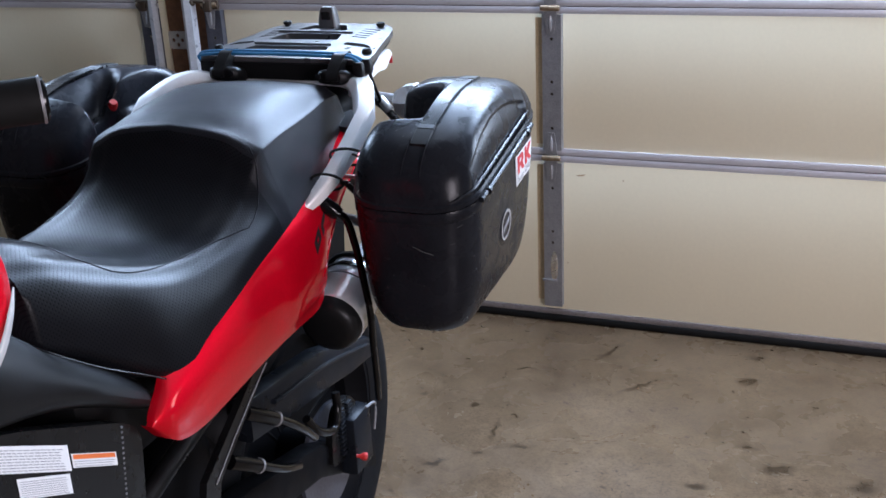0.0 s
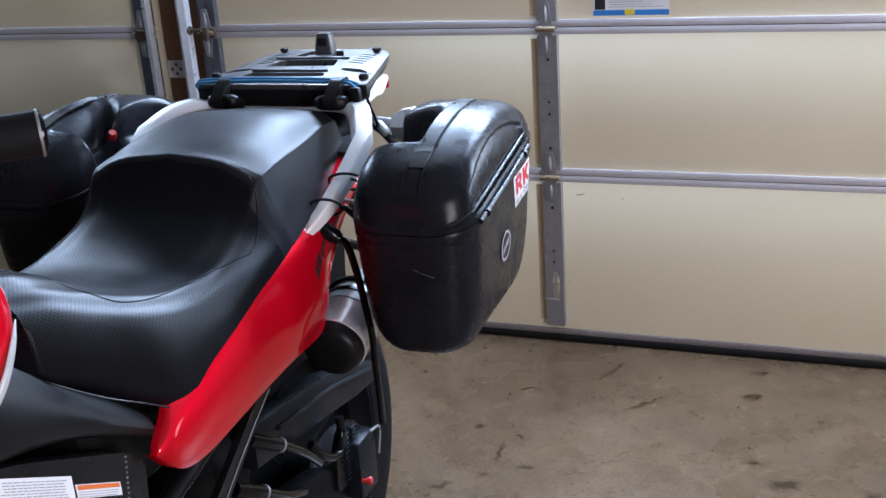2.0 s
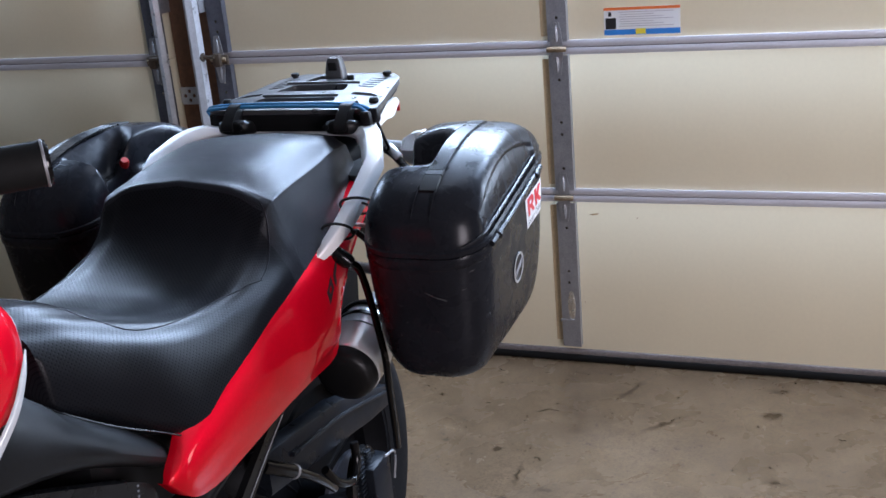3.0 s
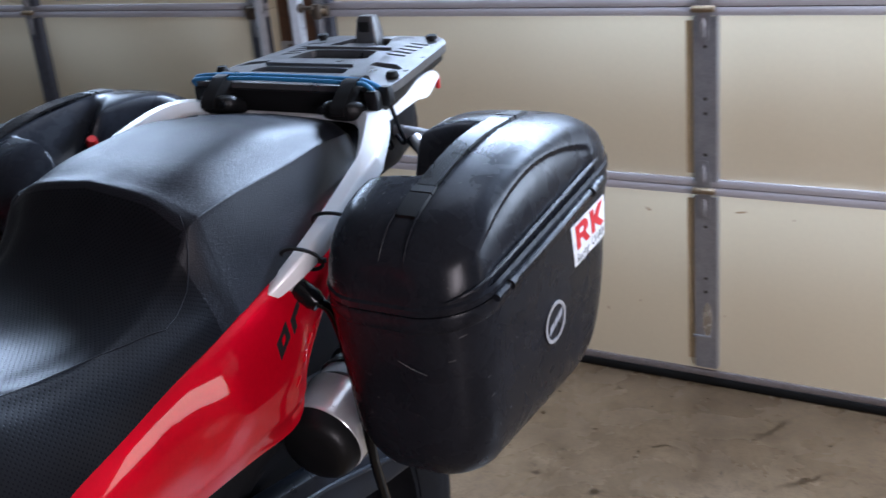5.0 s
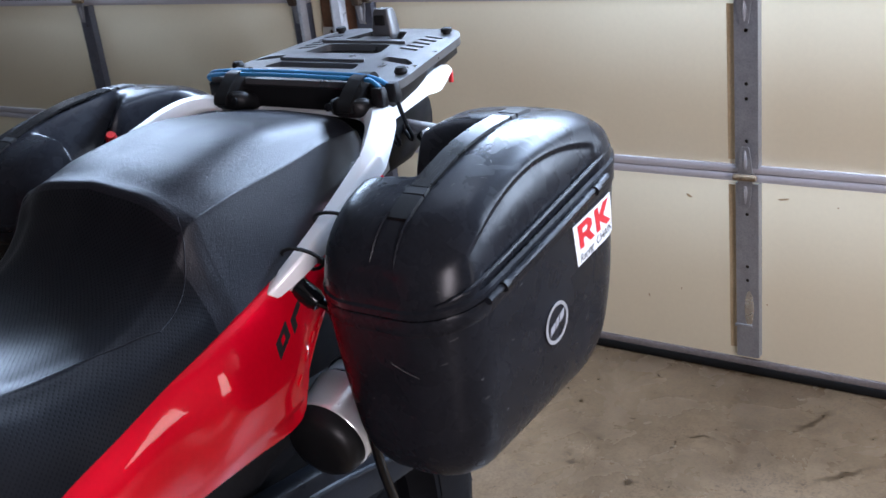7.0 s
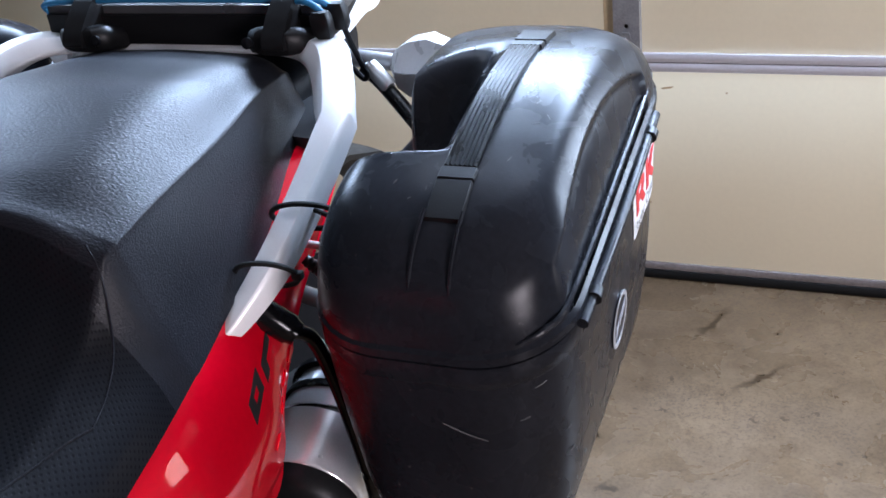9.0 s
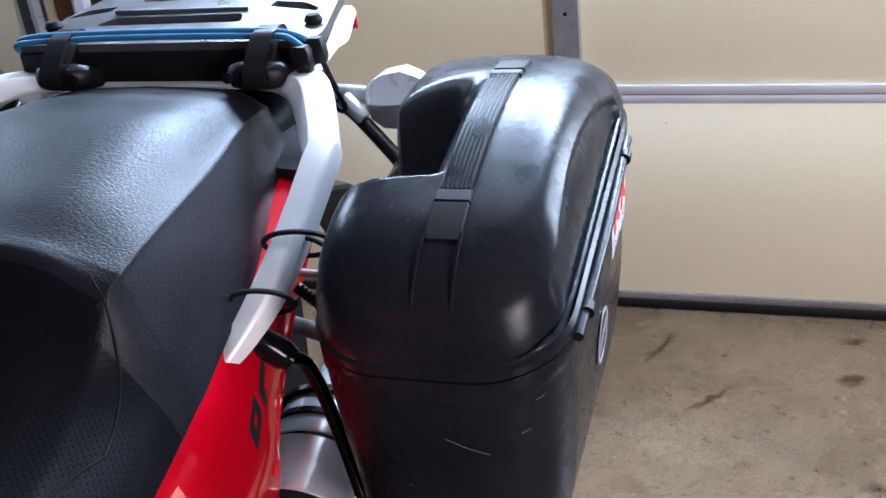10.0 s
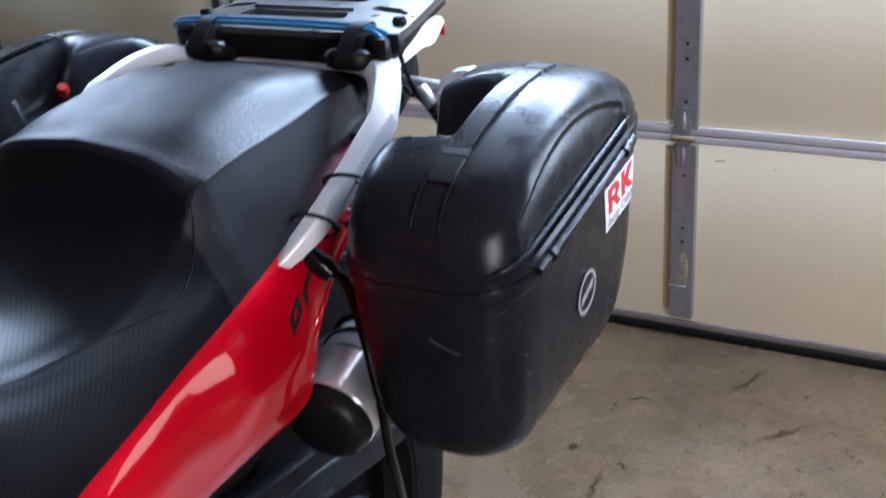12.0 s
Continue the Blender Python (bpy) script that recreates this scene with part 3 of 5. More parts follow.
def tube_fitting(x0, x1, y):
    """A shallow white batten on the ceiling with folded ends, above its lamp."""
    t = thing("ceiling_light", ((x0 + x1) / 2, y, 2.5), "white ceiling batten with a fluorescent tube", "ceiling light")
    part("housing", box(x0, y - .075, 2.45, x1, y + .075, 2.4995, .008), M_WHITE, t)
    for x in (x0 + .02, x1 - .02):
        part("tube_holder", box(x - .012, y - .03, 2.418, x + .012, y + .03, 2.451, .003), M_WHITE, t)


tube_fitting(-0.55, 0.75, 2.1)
door_label(0.127, 0.322, 0.938, 1.008)
door_label(-2.085, -1.895, 0.945, 1.012)

# ---- motorcycle ----
X0 = -0.10
bike = thing("motorcycle", (X0, 1.35, 0.0), "red motorcycle with a black seat and silver grab rail", "motorcycle")


def B(u, y, z):
    return Vector((X0 + u, y, z))


def seat():
    st = [
        (0.985, [(0, .985), (.04, .98), (.07, .962), (.09, .94), (.098, .91), (.1, .87)]),
        (1.03, [(0, .972), (.045, .968), (.08, .95), (.102, .925), (.112, .89), (.115, .845)]),
        (1.08, [(0, .948), (.05, .944), (.09, .928), (.118, .9), (.13, .86), (.135, .808)]),
        (1.13, [(0, .92), (.06, .916), (.105, .905), (.135, .88), (.153, .833), (.160, .779)]),
        (1.19, [(0, .895), (.07, .893), (.12, .887), (.145, .868), (.160, .84), (.168, .806)]),
        (1.25, [(0, .887), (.08, .888), (.128, .884), (.149, .870), (.163, .849), (.1695, .825)]),
        (1.305, [(0, .900), (.08, .898), (.126, .892), (.148, .880), (.163, .864), (.1695, .843)]),
        (1.35, [(0, .927), (.08, .922), (.122, .910), (.144, .894), (.162, .876), (.1695, .855)]),
        (1.376, [(0, .960), (.08, .949), (.124, .932), (.144, .907), (.160, .884), (.169, .862)]),
        (1.389, [(0, .984), (.08, .973), (.127, .950), (.144, .917), (.159, .890), (.1690, .866)]),
        (1.397, [(0, .9945), (.08, .985), (.130, .960), (.144, .924), (.159, .894), (.1692, .869)]),
        (1.405, [(0, .9965), (.08, .9875), (.132, .965), (.144, .928), (.159, .897), (.1695, .872)]),
        (1.415, [(0, .998), (.08, .989), (.133, .968), (.144, .932), (.158, .900), (.169, .8735)]),
        (1.46, [(0, 1.005), (.085, .9995), (.133, .974), (.145, .938), (.155, .908), (.164, .884)]),
        (1.55, [(0, 1.013), (.085, 1.008), (.127, .977), (.140, .938), (.147, .922), (.152, .900)]),
        (1.62, [(0, 1.004), (.082, 1.0), (.116, .979), (.127, .948), (.134, .935), (.138, .908)]),
        (1.662, [(0, .997), (.080, .993), (.110, .976), (.121, .947), (.128, .935), (.134, .91)]),
        (1.690, [(0, .990), (.078, .986), (.107, .972), (.117, .944), (.123, .932), (.128, .912)]),
        (1.706, [(0, .962), (.066, .958), (.093, .950), (.106, .932), (.113, .922), (.117, .908)]),
    ]
    cols = [[] for _ in range(8)]
    for y, h in st:
        k = .84 if y > 1.39 else .6
        pts = h[:2] + [tuple(h[1][i] * (1 - k) + h[2][i] * k for i in (0, 1)), h[2], tuple(h[2][i] * k + h[3][i] * (1 - k) for i in (0, 1))] + h[3:]
        for c, (u, z) in zip(cols, pts):
            c.append(Vector((u, y, z)))
    cols = [smooth_path(c, 5) for c in cols]
    rings, uvs, run = [], [], 0.0
    for i in range(len(cols[0])):
        half = smooth_path([c[i] for c in cols], 4)
        if i:
            run += (cols[0][i] - cols[0][i - 1]).length
        arc = [0.0]
        for a, b in zip(half, half[1:]):
            arc.append(arc[-1] + (b - a).length)
        left = [B(*p) for p in half]
        right = [B(-p.x, p.y, p.z) for p in half[1:]]
        low = half[-1]
        rings.append(right[::-1] + left + [B(low.x * .5, low.y, low.z - .012), B(-low.x * .5, low.y, low.z - .012)])
        uvs += [(-a, run) for a in arc[:0:-1]] + [(a, run) for a in arc] + [(0, run), (0, run)]
    bm = loft(rings)
    lay = bm.loops.layers.uv.new("cover")
    bm.verts.index_update()
    for f in bm.faces:
        c = f.calc_center_median()
        f.material_index = 1 if c.y < 1.38 + .012 * (abs(c.x - X0) < .125) else 0
        for l in f.loops:
            l[lay].uv = uvs[l.vert.index]
    tree = BVHTree.FromBMesh(bm)
    s = part("seat", bm, (M_VINYL, M_VINYL2), bike, "black vinyl dual seat, dimpled in front and grained behind", 80)

    def on_seat(u, y):
        hit = tree.ray_cast(B(u, y, 1.2), Vector((0, 0, -1)))[0]
        return hit + Vector((0, 0, .0002)) if hit else B(u, y, .88)

    # stitched seams
    for sgn in (-1, 1):
        part("seam", tube([on_seat(sgn * u, y) for u, y in ((.118, 1.40), (.130, 1.392), (.139, 1.375), (.145, 1.352), (.148, 1.33))], 0.0008, 6, 6), M_VINYL, s)
    row = [(.148, 1.33), (.136, 1.295), (.121, 1.226), (.117, 1.16), (.105, 1.11), (.08, 1.085), (.04, 1.072)]
    row = row + [(0, 1.07)] + [(-u, y) for u, y in row[::-1]]
    part("seam", tube([on_seat(q.x, q.y) for q in smooth_path([(u, y, 0) for u, y in row], 4)], 0.0008, 6, 0), M_VINYL, s)


def side_panel(sgn):
    """Red tail side panel: a tapering shell with a crease below its upper edge."""
    st = [  # upper edge, crease and lower edge as (y, z), then the widths at edge, crease, shoulder, belly and lower edge
        ((1.071, .750), (1.070, .748), (1.068, .745), (.1585, .159, .159, .159, .1585)),
        ((1.078, .757), (1.075, .752), (1.075, .736), (.157, .162, .163, .163, .160)),
        ((1.098, .773), (1.089, .762), (1.089, .719), (.156, .166, .168, .169, .162)),
        ((1.117, .789), (1.107, .773), (1.115, .703), (.155, .168, .170, .172, .163)),
        ((1.150, .801), (1.145, .787), (1.160, .698), (.155, .169, .172, .174, .164)),
        ((1.214, .823), (1.215, .811), (1.230, .704), (.155, .169, .173, .176, .165)),
        ((1.305, .850), (1.308, .840), (1.310, .712), (.156, .169, .174, .178, .166)),
        ((1.365, .867), (1.368, .857), (1.360, .715), (.156, .168, .1785, .186, .166)),
        ((1.405, .876), (1.408, .867), (1.400, .716), (.156, .167, .180, .187, .167)),
        ((1.448, .885), (1.450, .876), (1.452, .716), (.154, .167, .180, .185, .168)),
        ((1.475, .890), (1.475, .881), (1.475, .730), (.152, .166, .177, .181, .168)),
        ((1.500, .896), (1.500, .887), (1.490, .771), (.151, .166, .173, .176, .168)),
        ((1.545, .905), (1.545, .896), (1.537, .832), (.139, .166, .170, .172, .168)),
        ((1.630, .928), (1.630, .918), (1.598, .868), (.131, .160, .165, .166, .162)),
        ((1.672, .936), (1.672, .927), (1.645, .888), (.128, .153, .158, .159, .155)),
    ]
    cols = [[] for _ in range(13)]
    for (yt, zt), (yc, zc), (yb, zb), (wt, wc, ws, wb, wl) in st:
        roll = .007 * min(1, max(0, (yc - 1.07) / .05)) * min(1, max(0, (1.52 - yc) / .05))  # the shoulder rolls in under the seat
        wt, wc = wt - roll, wc - roll
        prof = [(yt, zt, wt), ((yt + yc) / 2, (zt + zc) / 2, (wt + wc) / 2 + .001), (yc, zc, wc)]
        lip = min(1, max(0, (yb - 1.38) / .07))  # the flange begins where the rear edge turns up
        flange = ((.65, .75, .0), (.80, .5, .0), (.84, .333, .002), (.87, 0, .001), (.985, 0, 0), (1, 0, -.007))
        plain = ((.65, .84, 0), (.80, .62, 0), (.84, .55, 0), (.87, .48, 0), (.985, .12, 0), (1, 0, -.007))
        rows = [(f, wl + (wb - wl) * (p * lip + q * (1 - lip)) + g * lip + h * (1 - lip)) for (f, p, g), (_, q, h) in zip(flange, plain)]
        for f, w in [(.04, wc + (ws - wc) * .34), (.11, wc + (ws - wc) * .68), (.25, ws), (.45, wb)] + rows:
            prof.append((yc + (yb - yc) * f, zc + (zb - zc) * f, w))
        for c, (y, z, w) in zip(cols, prof):
            c.append(B(sgn * w, y, z))
    cols = [smooth_path(c, 6) for c in cols]
    rings = [[c[i] for c in cols] + [c[i] - Vector((sgn * .008, 0, 0)) for c in cols[::-1]] for i in range(len(cols[0]))]
    bm = loft(rings)
    tree = BVHTree.FromBMesh(bm)
    p = part("side_panel", bm, M_RED, bike, "glossy red tail side panel", 50)
    if sgn > 0:
        # two slanted black decal shapes laid on the paint
        def face(a, b, d):
            y, z = 1.436 + a * .043, .821 + a * .019 + b * .0185
            hit = tree.ray_cast(Vector((1, y, z)), Vector((-1, 0, 0)))[0]
            return (hit.x if hit else X0 + .16) + .0004 + d, y, z
        for yb, zb in ((1.511, .818), (1.496, .807), (1.480, .794), (1.463, .774)):
            def lug(a, b, d, yb=yb, zb=zb):
                y, z = yb + a * .62 - b * .78, zb + a * .78 + b * .62
                hit = tree.ray_cast(Vector((1, y, z)), Vector((-1, 0, 0)))[0]
                return (hit.x if hit else X0 + .166) + d - .0004 * (abs(a) > .0055), y, z
            part("boss", plate(rounded([(-.0065, -.0028), (.0065, -.0028), (.0065, .0028), (-.0065, .0028)], .0022), [], lug, .0016), M_RED, p)
        part("decal", plate([(0, -.5), (.5, -.15), (.5, .75), (0, .4)], [[(.17, -.1), (.34, .03), (.34, .42), (.17, .29)]], face, .0006), M_BLACKINK, p, "black slanted decal shape")
        part("decal", plate([(.66, -.35), (.84, -.22), (.84, .22), (1.12, .4), (1.12, .75), (.66, .45)], [], face, .0006), M_BLACKINK, p, "black slanted decal shape")


def grab_rail():
    """Broad flat-topped rail that runs from one tip, round behind the seat as a flat plate under the rack, to the other."""
    pts = [(.157, 1.452, .866, .22, .3), (.161, 1.462, .872, .52, .6), (.175, 1.50, .897, .72, .9), (.183, 1.55, .928, .76, 1.0), (.187, 1.612, .967, .83, 1.0), (.169, 1.655, .988, .9, .95), (.151, 1.684, .996, .95, .8), (.12, 1.708, .993, 1.0, .5), (.06, 1.718, .989, .9, .35), (0, 1.72, .988, .9, .35)]
    fine = []
    for a, b in zip(pts, pts[1:]):
        fine += [tuple(p + (q - p) * k / 3 for p, q in zip(a, b)) for k in range(3)]
    fine.append(pts[-1])
    for _ in range(2):  # soften the bends behind the kink, keep the kink itself
        fine = [fine[0]] + [tuple((p + 2 * q + r) / 4 for p, q, r in zip(a, b, c)) if b[1] > 1.64 or b[1] < 1.58 else b for a, b, c in zip(fine, fine[1:], fine[2:])] + [fine[-1]]
    pts = fine + [(-u, y, z, w, h) for u, y, z, w, h in fine[-2::-1]]
    rings = []
    for i, (u, y, z, w, h) in enumerate(pts):
        p, q, o = B(u, y, z), B(*pts[min(i + 1, len(pts) - 1)][:3]), B(*pts[max(i - 1, 0)][:3])
        d = (q - o).normalized()
        side = d.cross(Vector((0, 0, 1))).normalized()
        up = side.cross(d)
        loop = rounded([(-.0195, -.013), (.0185, -.013), (.0185, .006), (.0150, .010), (-.0085, .010), (-.0195, -.006)], .002, 2)
        rings.append([p + side * a * w + up * b * h for a, b in loop])
    part("grab_rail", loft(rings), M_SILVER, bike, "silver painted alloy grab rail", 22)


def tail():
    st = [(1.66, .105, .90, .965), (1.72, .112, .885, .978), (1.80, .105, .89, .985), (1.87, .085, .905, .985), (1.90, .06, .925, .97)]
    rings = []
    for y, w, z0, z1 in st:
        rings.append([B(w * math.copysign(abs(math.cos(a)) ** .6, math.cos(a)), y, (z0 + z1) / 2 + (z1 - z0) / 2 * math.copysign(abs(math.sin(a)) ** .6, math.sin(a))) for a in (2 * math.pi * k / 24 for k in range(24))])
    part("tail_cowl", loft(rings), M_SWING, bike, "dark grey tail cowl")
    part("tail_light", disc_stack(B(0, 1.89, .945), B(0, 1.93, .95), [(0, .05), (.6, .045), (1, .03)], 20), M_REDPLASTIC, bike, "red tail light lens")
    for s in (-1, 1):
        rings = [[B(s * u, y, z + dz) for u, dz in ((a, 0), (b, -.002), (b, -.028), (a, -.028))] for y, z, a, b in ((1.640, .938, .120, .150), (1.662, .941, .108, .145), (1.69, .943, .095, .134), (1.725, .943, .086, .12))]
        part("tail_trim", loft(rings), M_RACK, bike, "dark grey plastic tail trim", 30)
    # rear mudguard over the wheel
    rings = []
    for k in range(9):
        a = radians(20 + k * 12)
        c = (1.80 + .40 * math.cos(a) * .95, .32 + .52 * math.sin(a) * .98)
        rings.append([B(u, c[0], c[1] - abs(u) ** 2 * 3) for u in (-.055, -.04, -.02, 0, .02, .04, .055)] + [B(u, c[0], c[1] - .006 - abs(u) ** 2 * 3) for u in (.055, .04, .02, 0, -.02, -.04, -.055)])
    part("rear_mudguard", loft(rings), M_PLASTIC, bike, "black plastic rear mudguard")


def muffler(sgn):
    """Short high muffler: dark nose cone, bright sleeve, two clamp bands and a tapered end."""
    slim = lambda prof: [(f, r * .82) for f, r in prof]
    p0, p1 = B(sgn * .162, 1.478, .668), B(sgn * .126, 2.02, .806)
    m = part("muffler", disc_stack(p0, p1, slim([(.012, .008), (.014, .034), (.020, .0465), (.030, .0530), (.042, .0555), (.058, .0572)]), 32), M_PLASTIC, bike, "black end cap of a muffler")
    part("sleeve", disc_stack(p0, p1, slim([(.0585, .0575), (.061, .0588), (.066, .0588), (.12, .0622), (.141, .0635), (.150, .0638), (.152, .058)]), 40), M_ALU, m, "bright alloy muffler sleeve")
    part("gap", disc_stack(p0, p1, slim([(.151, .056), (.168, .056)]), 32), M_FRAME, m)
    part("canister", disc_stack(p0, p1, slim([(.164, .0588), (.17, .0595), (.235, .0565), (.262, .050), (.285, .036), (.41, .024)]), 40), M_ALU, m)
    for f in (.193, .238):
        part("band", disc_stack(p0, p1, slim([(f, .056), (f + .003, .0612), (f + .014, .0605), (f + .017, .055)]), 32), M_FRAME, m, "black clamp band")
    part("rivet_row", disc_stack(p0.lerp(p1, .0595) + Vector((sgn * .020, 0, .0433)), p0.lerp(p1, .0615) + Vector((sgn * .020, 0, .0445)), [(0, .003), (1, .0022)], 8), M_ALU, m)


def wheel():
    c = B(0, 1.583, .387)
    w = part("rear_wheel", disc_stack(c - Vector((.1, 0, 0)), c + Vector((.1, 0, 0)), [(0, .02), (.1, .03), (.2, .04), (.8, .04), (.9, .03), (1, .02)], 20), M_SWING, bike, "rear wheel with a grey hub")
    prof = [(s * u, r) for s, half in ((-1, ((.062, .234), (.072, .258), (.074, .284), (.066, .306), (.045, .322), (.02, .329))), (1, ((0, .330), (.02, .329), (.045, .322), (.066, .306), (.074, .284), (.072, .258), (.062, .234), (0, .228)))) for u, r in half]
    rings = [[c + Vector((u, r * math.cos(a), r * math.sin(a))) for u, r in prof] for a in (2 * math.pi * k / 64 for k in range(65))]
    part("tyre", loft(rings, caps=False), M_TYRE, w, "black road tyre with a tread")
    tyre = bpy.data.objects["tyre"]
    for k in range(40):
        a = 2 * math.pi * k / 40
        for s in (-1, 1):
            b = box(-.0035, -.017, -.003, .0035, .017, .0005)
            part("tread_groove", turned(b, Matrix.Translation(c) @ Matrix.Rotation(a + s * .03, 4, "X") @ Matrix.Translation((s * .047, 0, .3215)) @ Matrix.Rotation(s * .45, 4, "Y") @ Matrix.Rotation(s * .9, 4, "Z")), M_RUBBER, tyre)
    rim = [(-.06, .236), (-.062, .223), (-.045, .214), (-.03, .198), (.03, .198), (.045, .214), (.062, .223), (.06, .236)]
    rings = [[c + Vector((u, r * math.cos(a), r * math.sin(a))) for u, r in rim] for a in (2 * math.pi * k / 48 for k in range(49))]
    part("rim", loft(rings, caps=False), M_SWING, w, "dark grey cast rim")
    part("wheel_web", disc_stack(c - Vector((.012, 0, 0)), c + Vector((.012, 0, 0)), [(0, .03), (.1, .203), (.9, .203), (1, .03)], 40), M_SWING, w, "dark cast wheel web")
    for k in range(3):
        for d in (-.18, .18):
            a = 2 * math.pi * k / 3 + d
            part("spoke", tube([c + Vector((0, .03 * math.cos(a), .03 * math.sin(a))), c + Vector((0, .2 * math.cos(a), .2 * math.sin(a)))], .013, 8, 2), M_SWING, w)
    part("sprocket", disc_stack(c + Vector((.088, 0, 0)), c + Vector((.095, 0, 0)), [(0, .02), (0, .095), (1, .095), (1, .02)], 42), M_DARKSTEEL, w)
    part("brake_disc", disc_stack(c - Vector((.095, 0, 0)), c - Vector((.09, 0, 0)), [(0, .06), (0, .12), (1, .12), (1, .06)], 42), M_STEEL, w)


def swingarm():
    for s in (-1, 1):
        rings = []
        for y, z, h, wd in ((1.34, .59, .034, .014), (1.43, .578, .036, .016), (1.56, .560, .036, .016), (1.66, .535, .03, .015), (1.74, .515, .02, .013)):
            rings.append([B(s * .095 + a, y, z + b) for a, b in round_loop(-wd, -h, wd, h, .007, 2)])
        part("swingarm_brace", loft(rings), M_BEAM, bike, "dark grey alloy swingarm brace")
        rings = []
        for y, z, h, wd in ((1.10, .50, .03, .016), (1.3, .475, .034, .018), (1.5, .43, .03, .018), (1.7, .33, .03, .016)):
            rings.append([B(s * .105 + a, y, z + b) for a, b in round_loop(-wd, -h, wd, h, .007, 2)])
        part("swingarm", loft(rings), M_SWING, bike, "dark grey alloy swingarm")
        part("brace_rib", tube([B(s * .112, 1.40, .59), B(s * .112, 1.56, .57), B(s * .111, 1.72, .53)], .004, 8, 4), M_BEAM, bike)
    # chain: two runs of links
    ch = part("chain", box(X0 + .086, 1.2, .398, X0 + .098, 1.22, .41, .001), M_DARKSTEEL, bike, "oily drive chain")
    bm = bmesh.new()
    for za, zb in ((.45, .41), (.345, .222)):
        for k in range(36):
            f = k / 35
            y, z = 1.12 + f * .54, za + (zb - za) * f
            box(X0 + (.081 if k % 2 else .083), y - .0085, z - .0055, X0 + (.095 if k % 2 else .093), y + .0085, z + .0055, .002, bm, 1)
    tagged(part("chain_link_run", bm, M_DARKSTEEL, ch), kind="stuff")
    # sprocket guard with toothed edge, axle block, bright plate and the red stand bobbin
    g = part("sprocket_guard", plate(rounded([(1.525, .405), (1.60, .395), (1.625, .47), (1.60, .50), (1.555, .50), (1.53, .46)], .012), [], lambda a, b, d: B(.118 + d, a, b), .012), M_FRAME, bike, "black sprocket guard")
    for y in (1.553, 1.580):
        for k in range(11):
            z = .412 + k * .0078
            part("tooth", box(X0 + .1295, y, z, X0 + .136, y + .016, z + .0042, .0008), M_BEAM, g)
    part("guard_tube", tube([B(.132, 1.55, .53), B(.135, 1.545, .50), B(.138, 1.52, .48), B(.135, 1.48, .50), B(.13, 1.455, .535)], .007, 10, 5), M_GLOSS, bike)
    part("axle_block", box(X0 + .115, 1.57, .365, X0 + .15, 1.635, .47, .006), M_BEAM, bike)
    part("axle_plate", tube([B(.158, 1.60, .480), B(.158, 1.637, .468), B(.158, 1.626, .425)], .0022, 8, 4), M_STEEL, bike)
    part("stand_bobbin", disc_stack(B(.149, 1.57, .405), B(.164, 1.58, .400), [(0, .003), (.3, .003), (.6, .0065), (.8, .007), (.95, .0065), (1, .004)], 16), M_REDPLASTIC, bike, "red anodised stand bobbin")


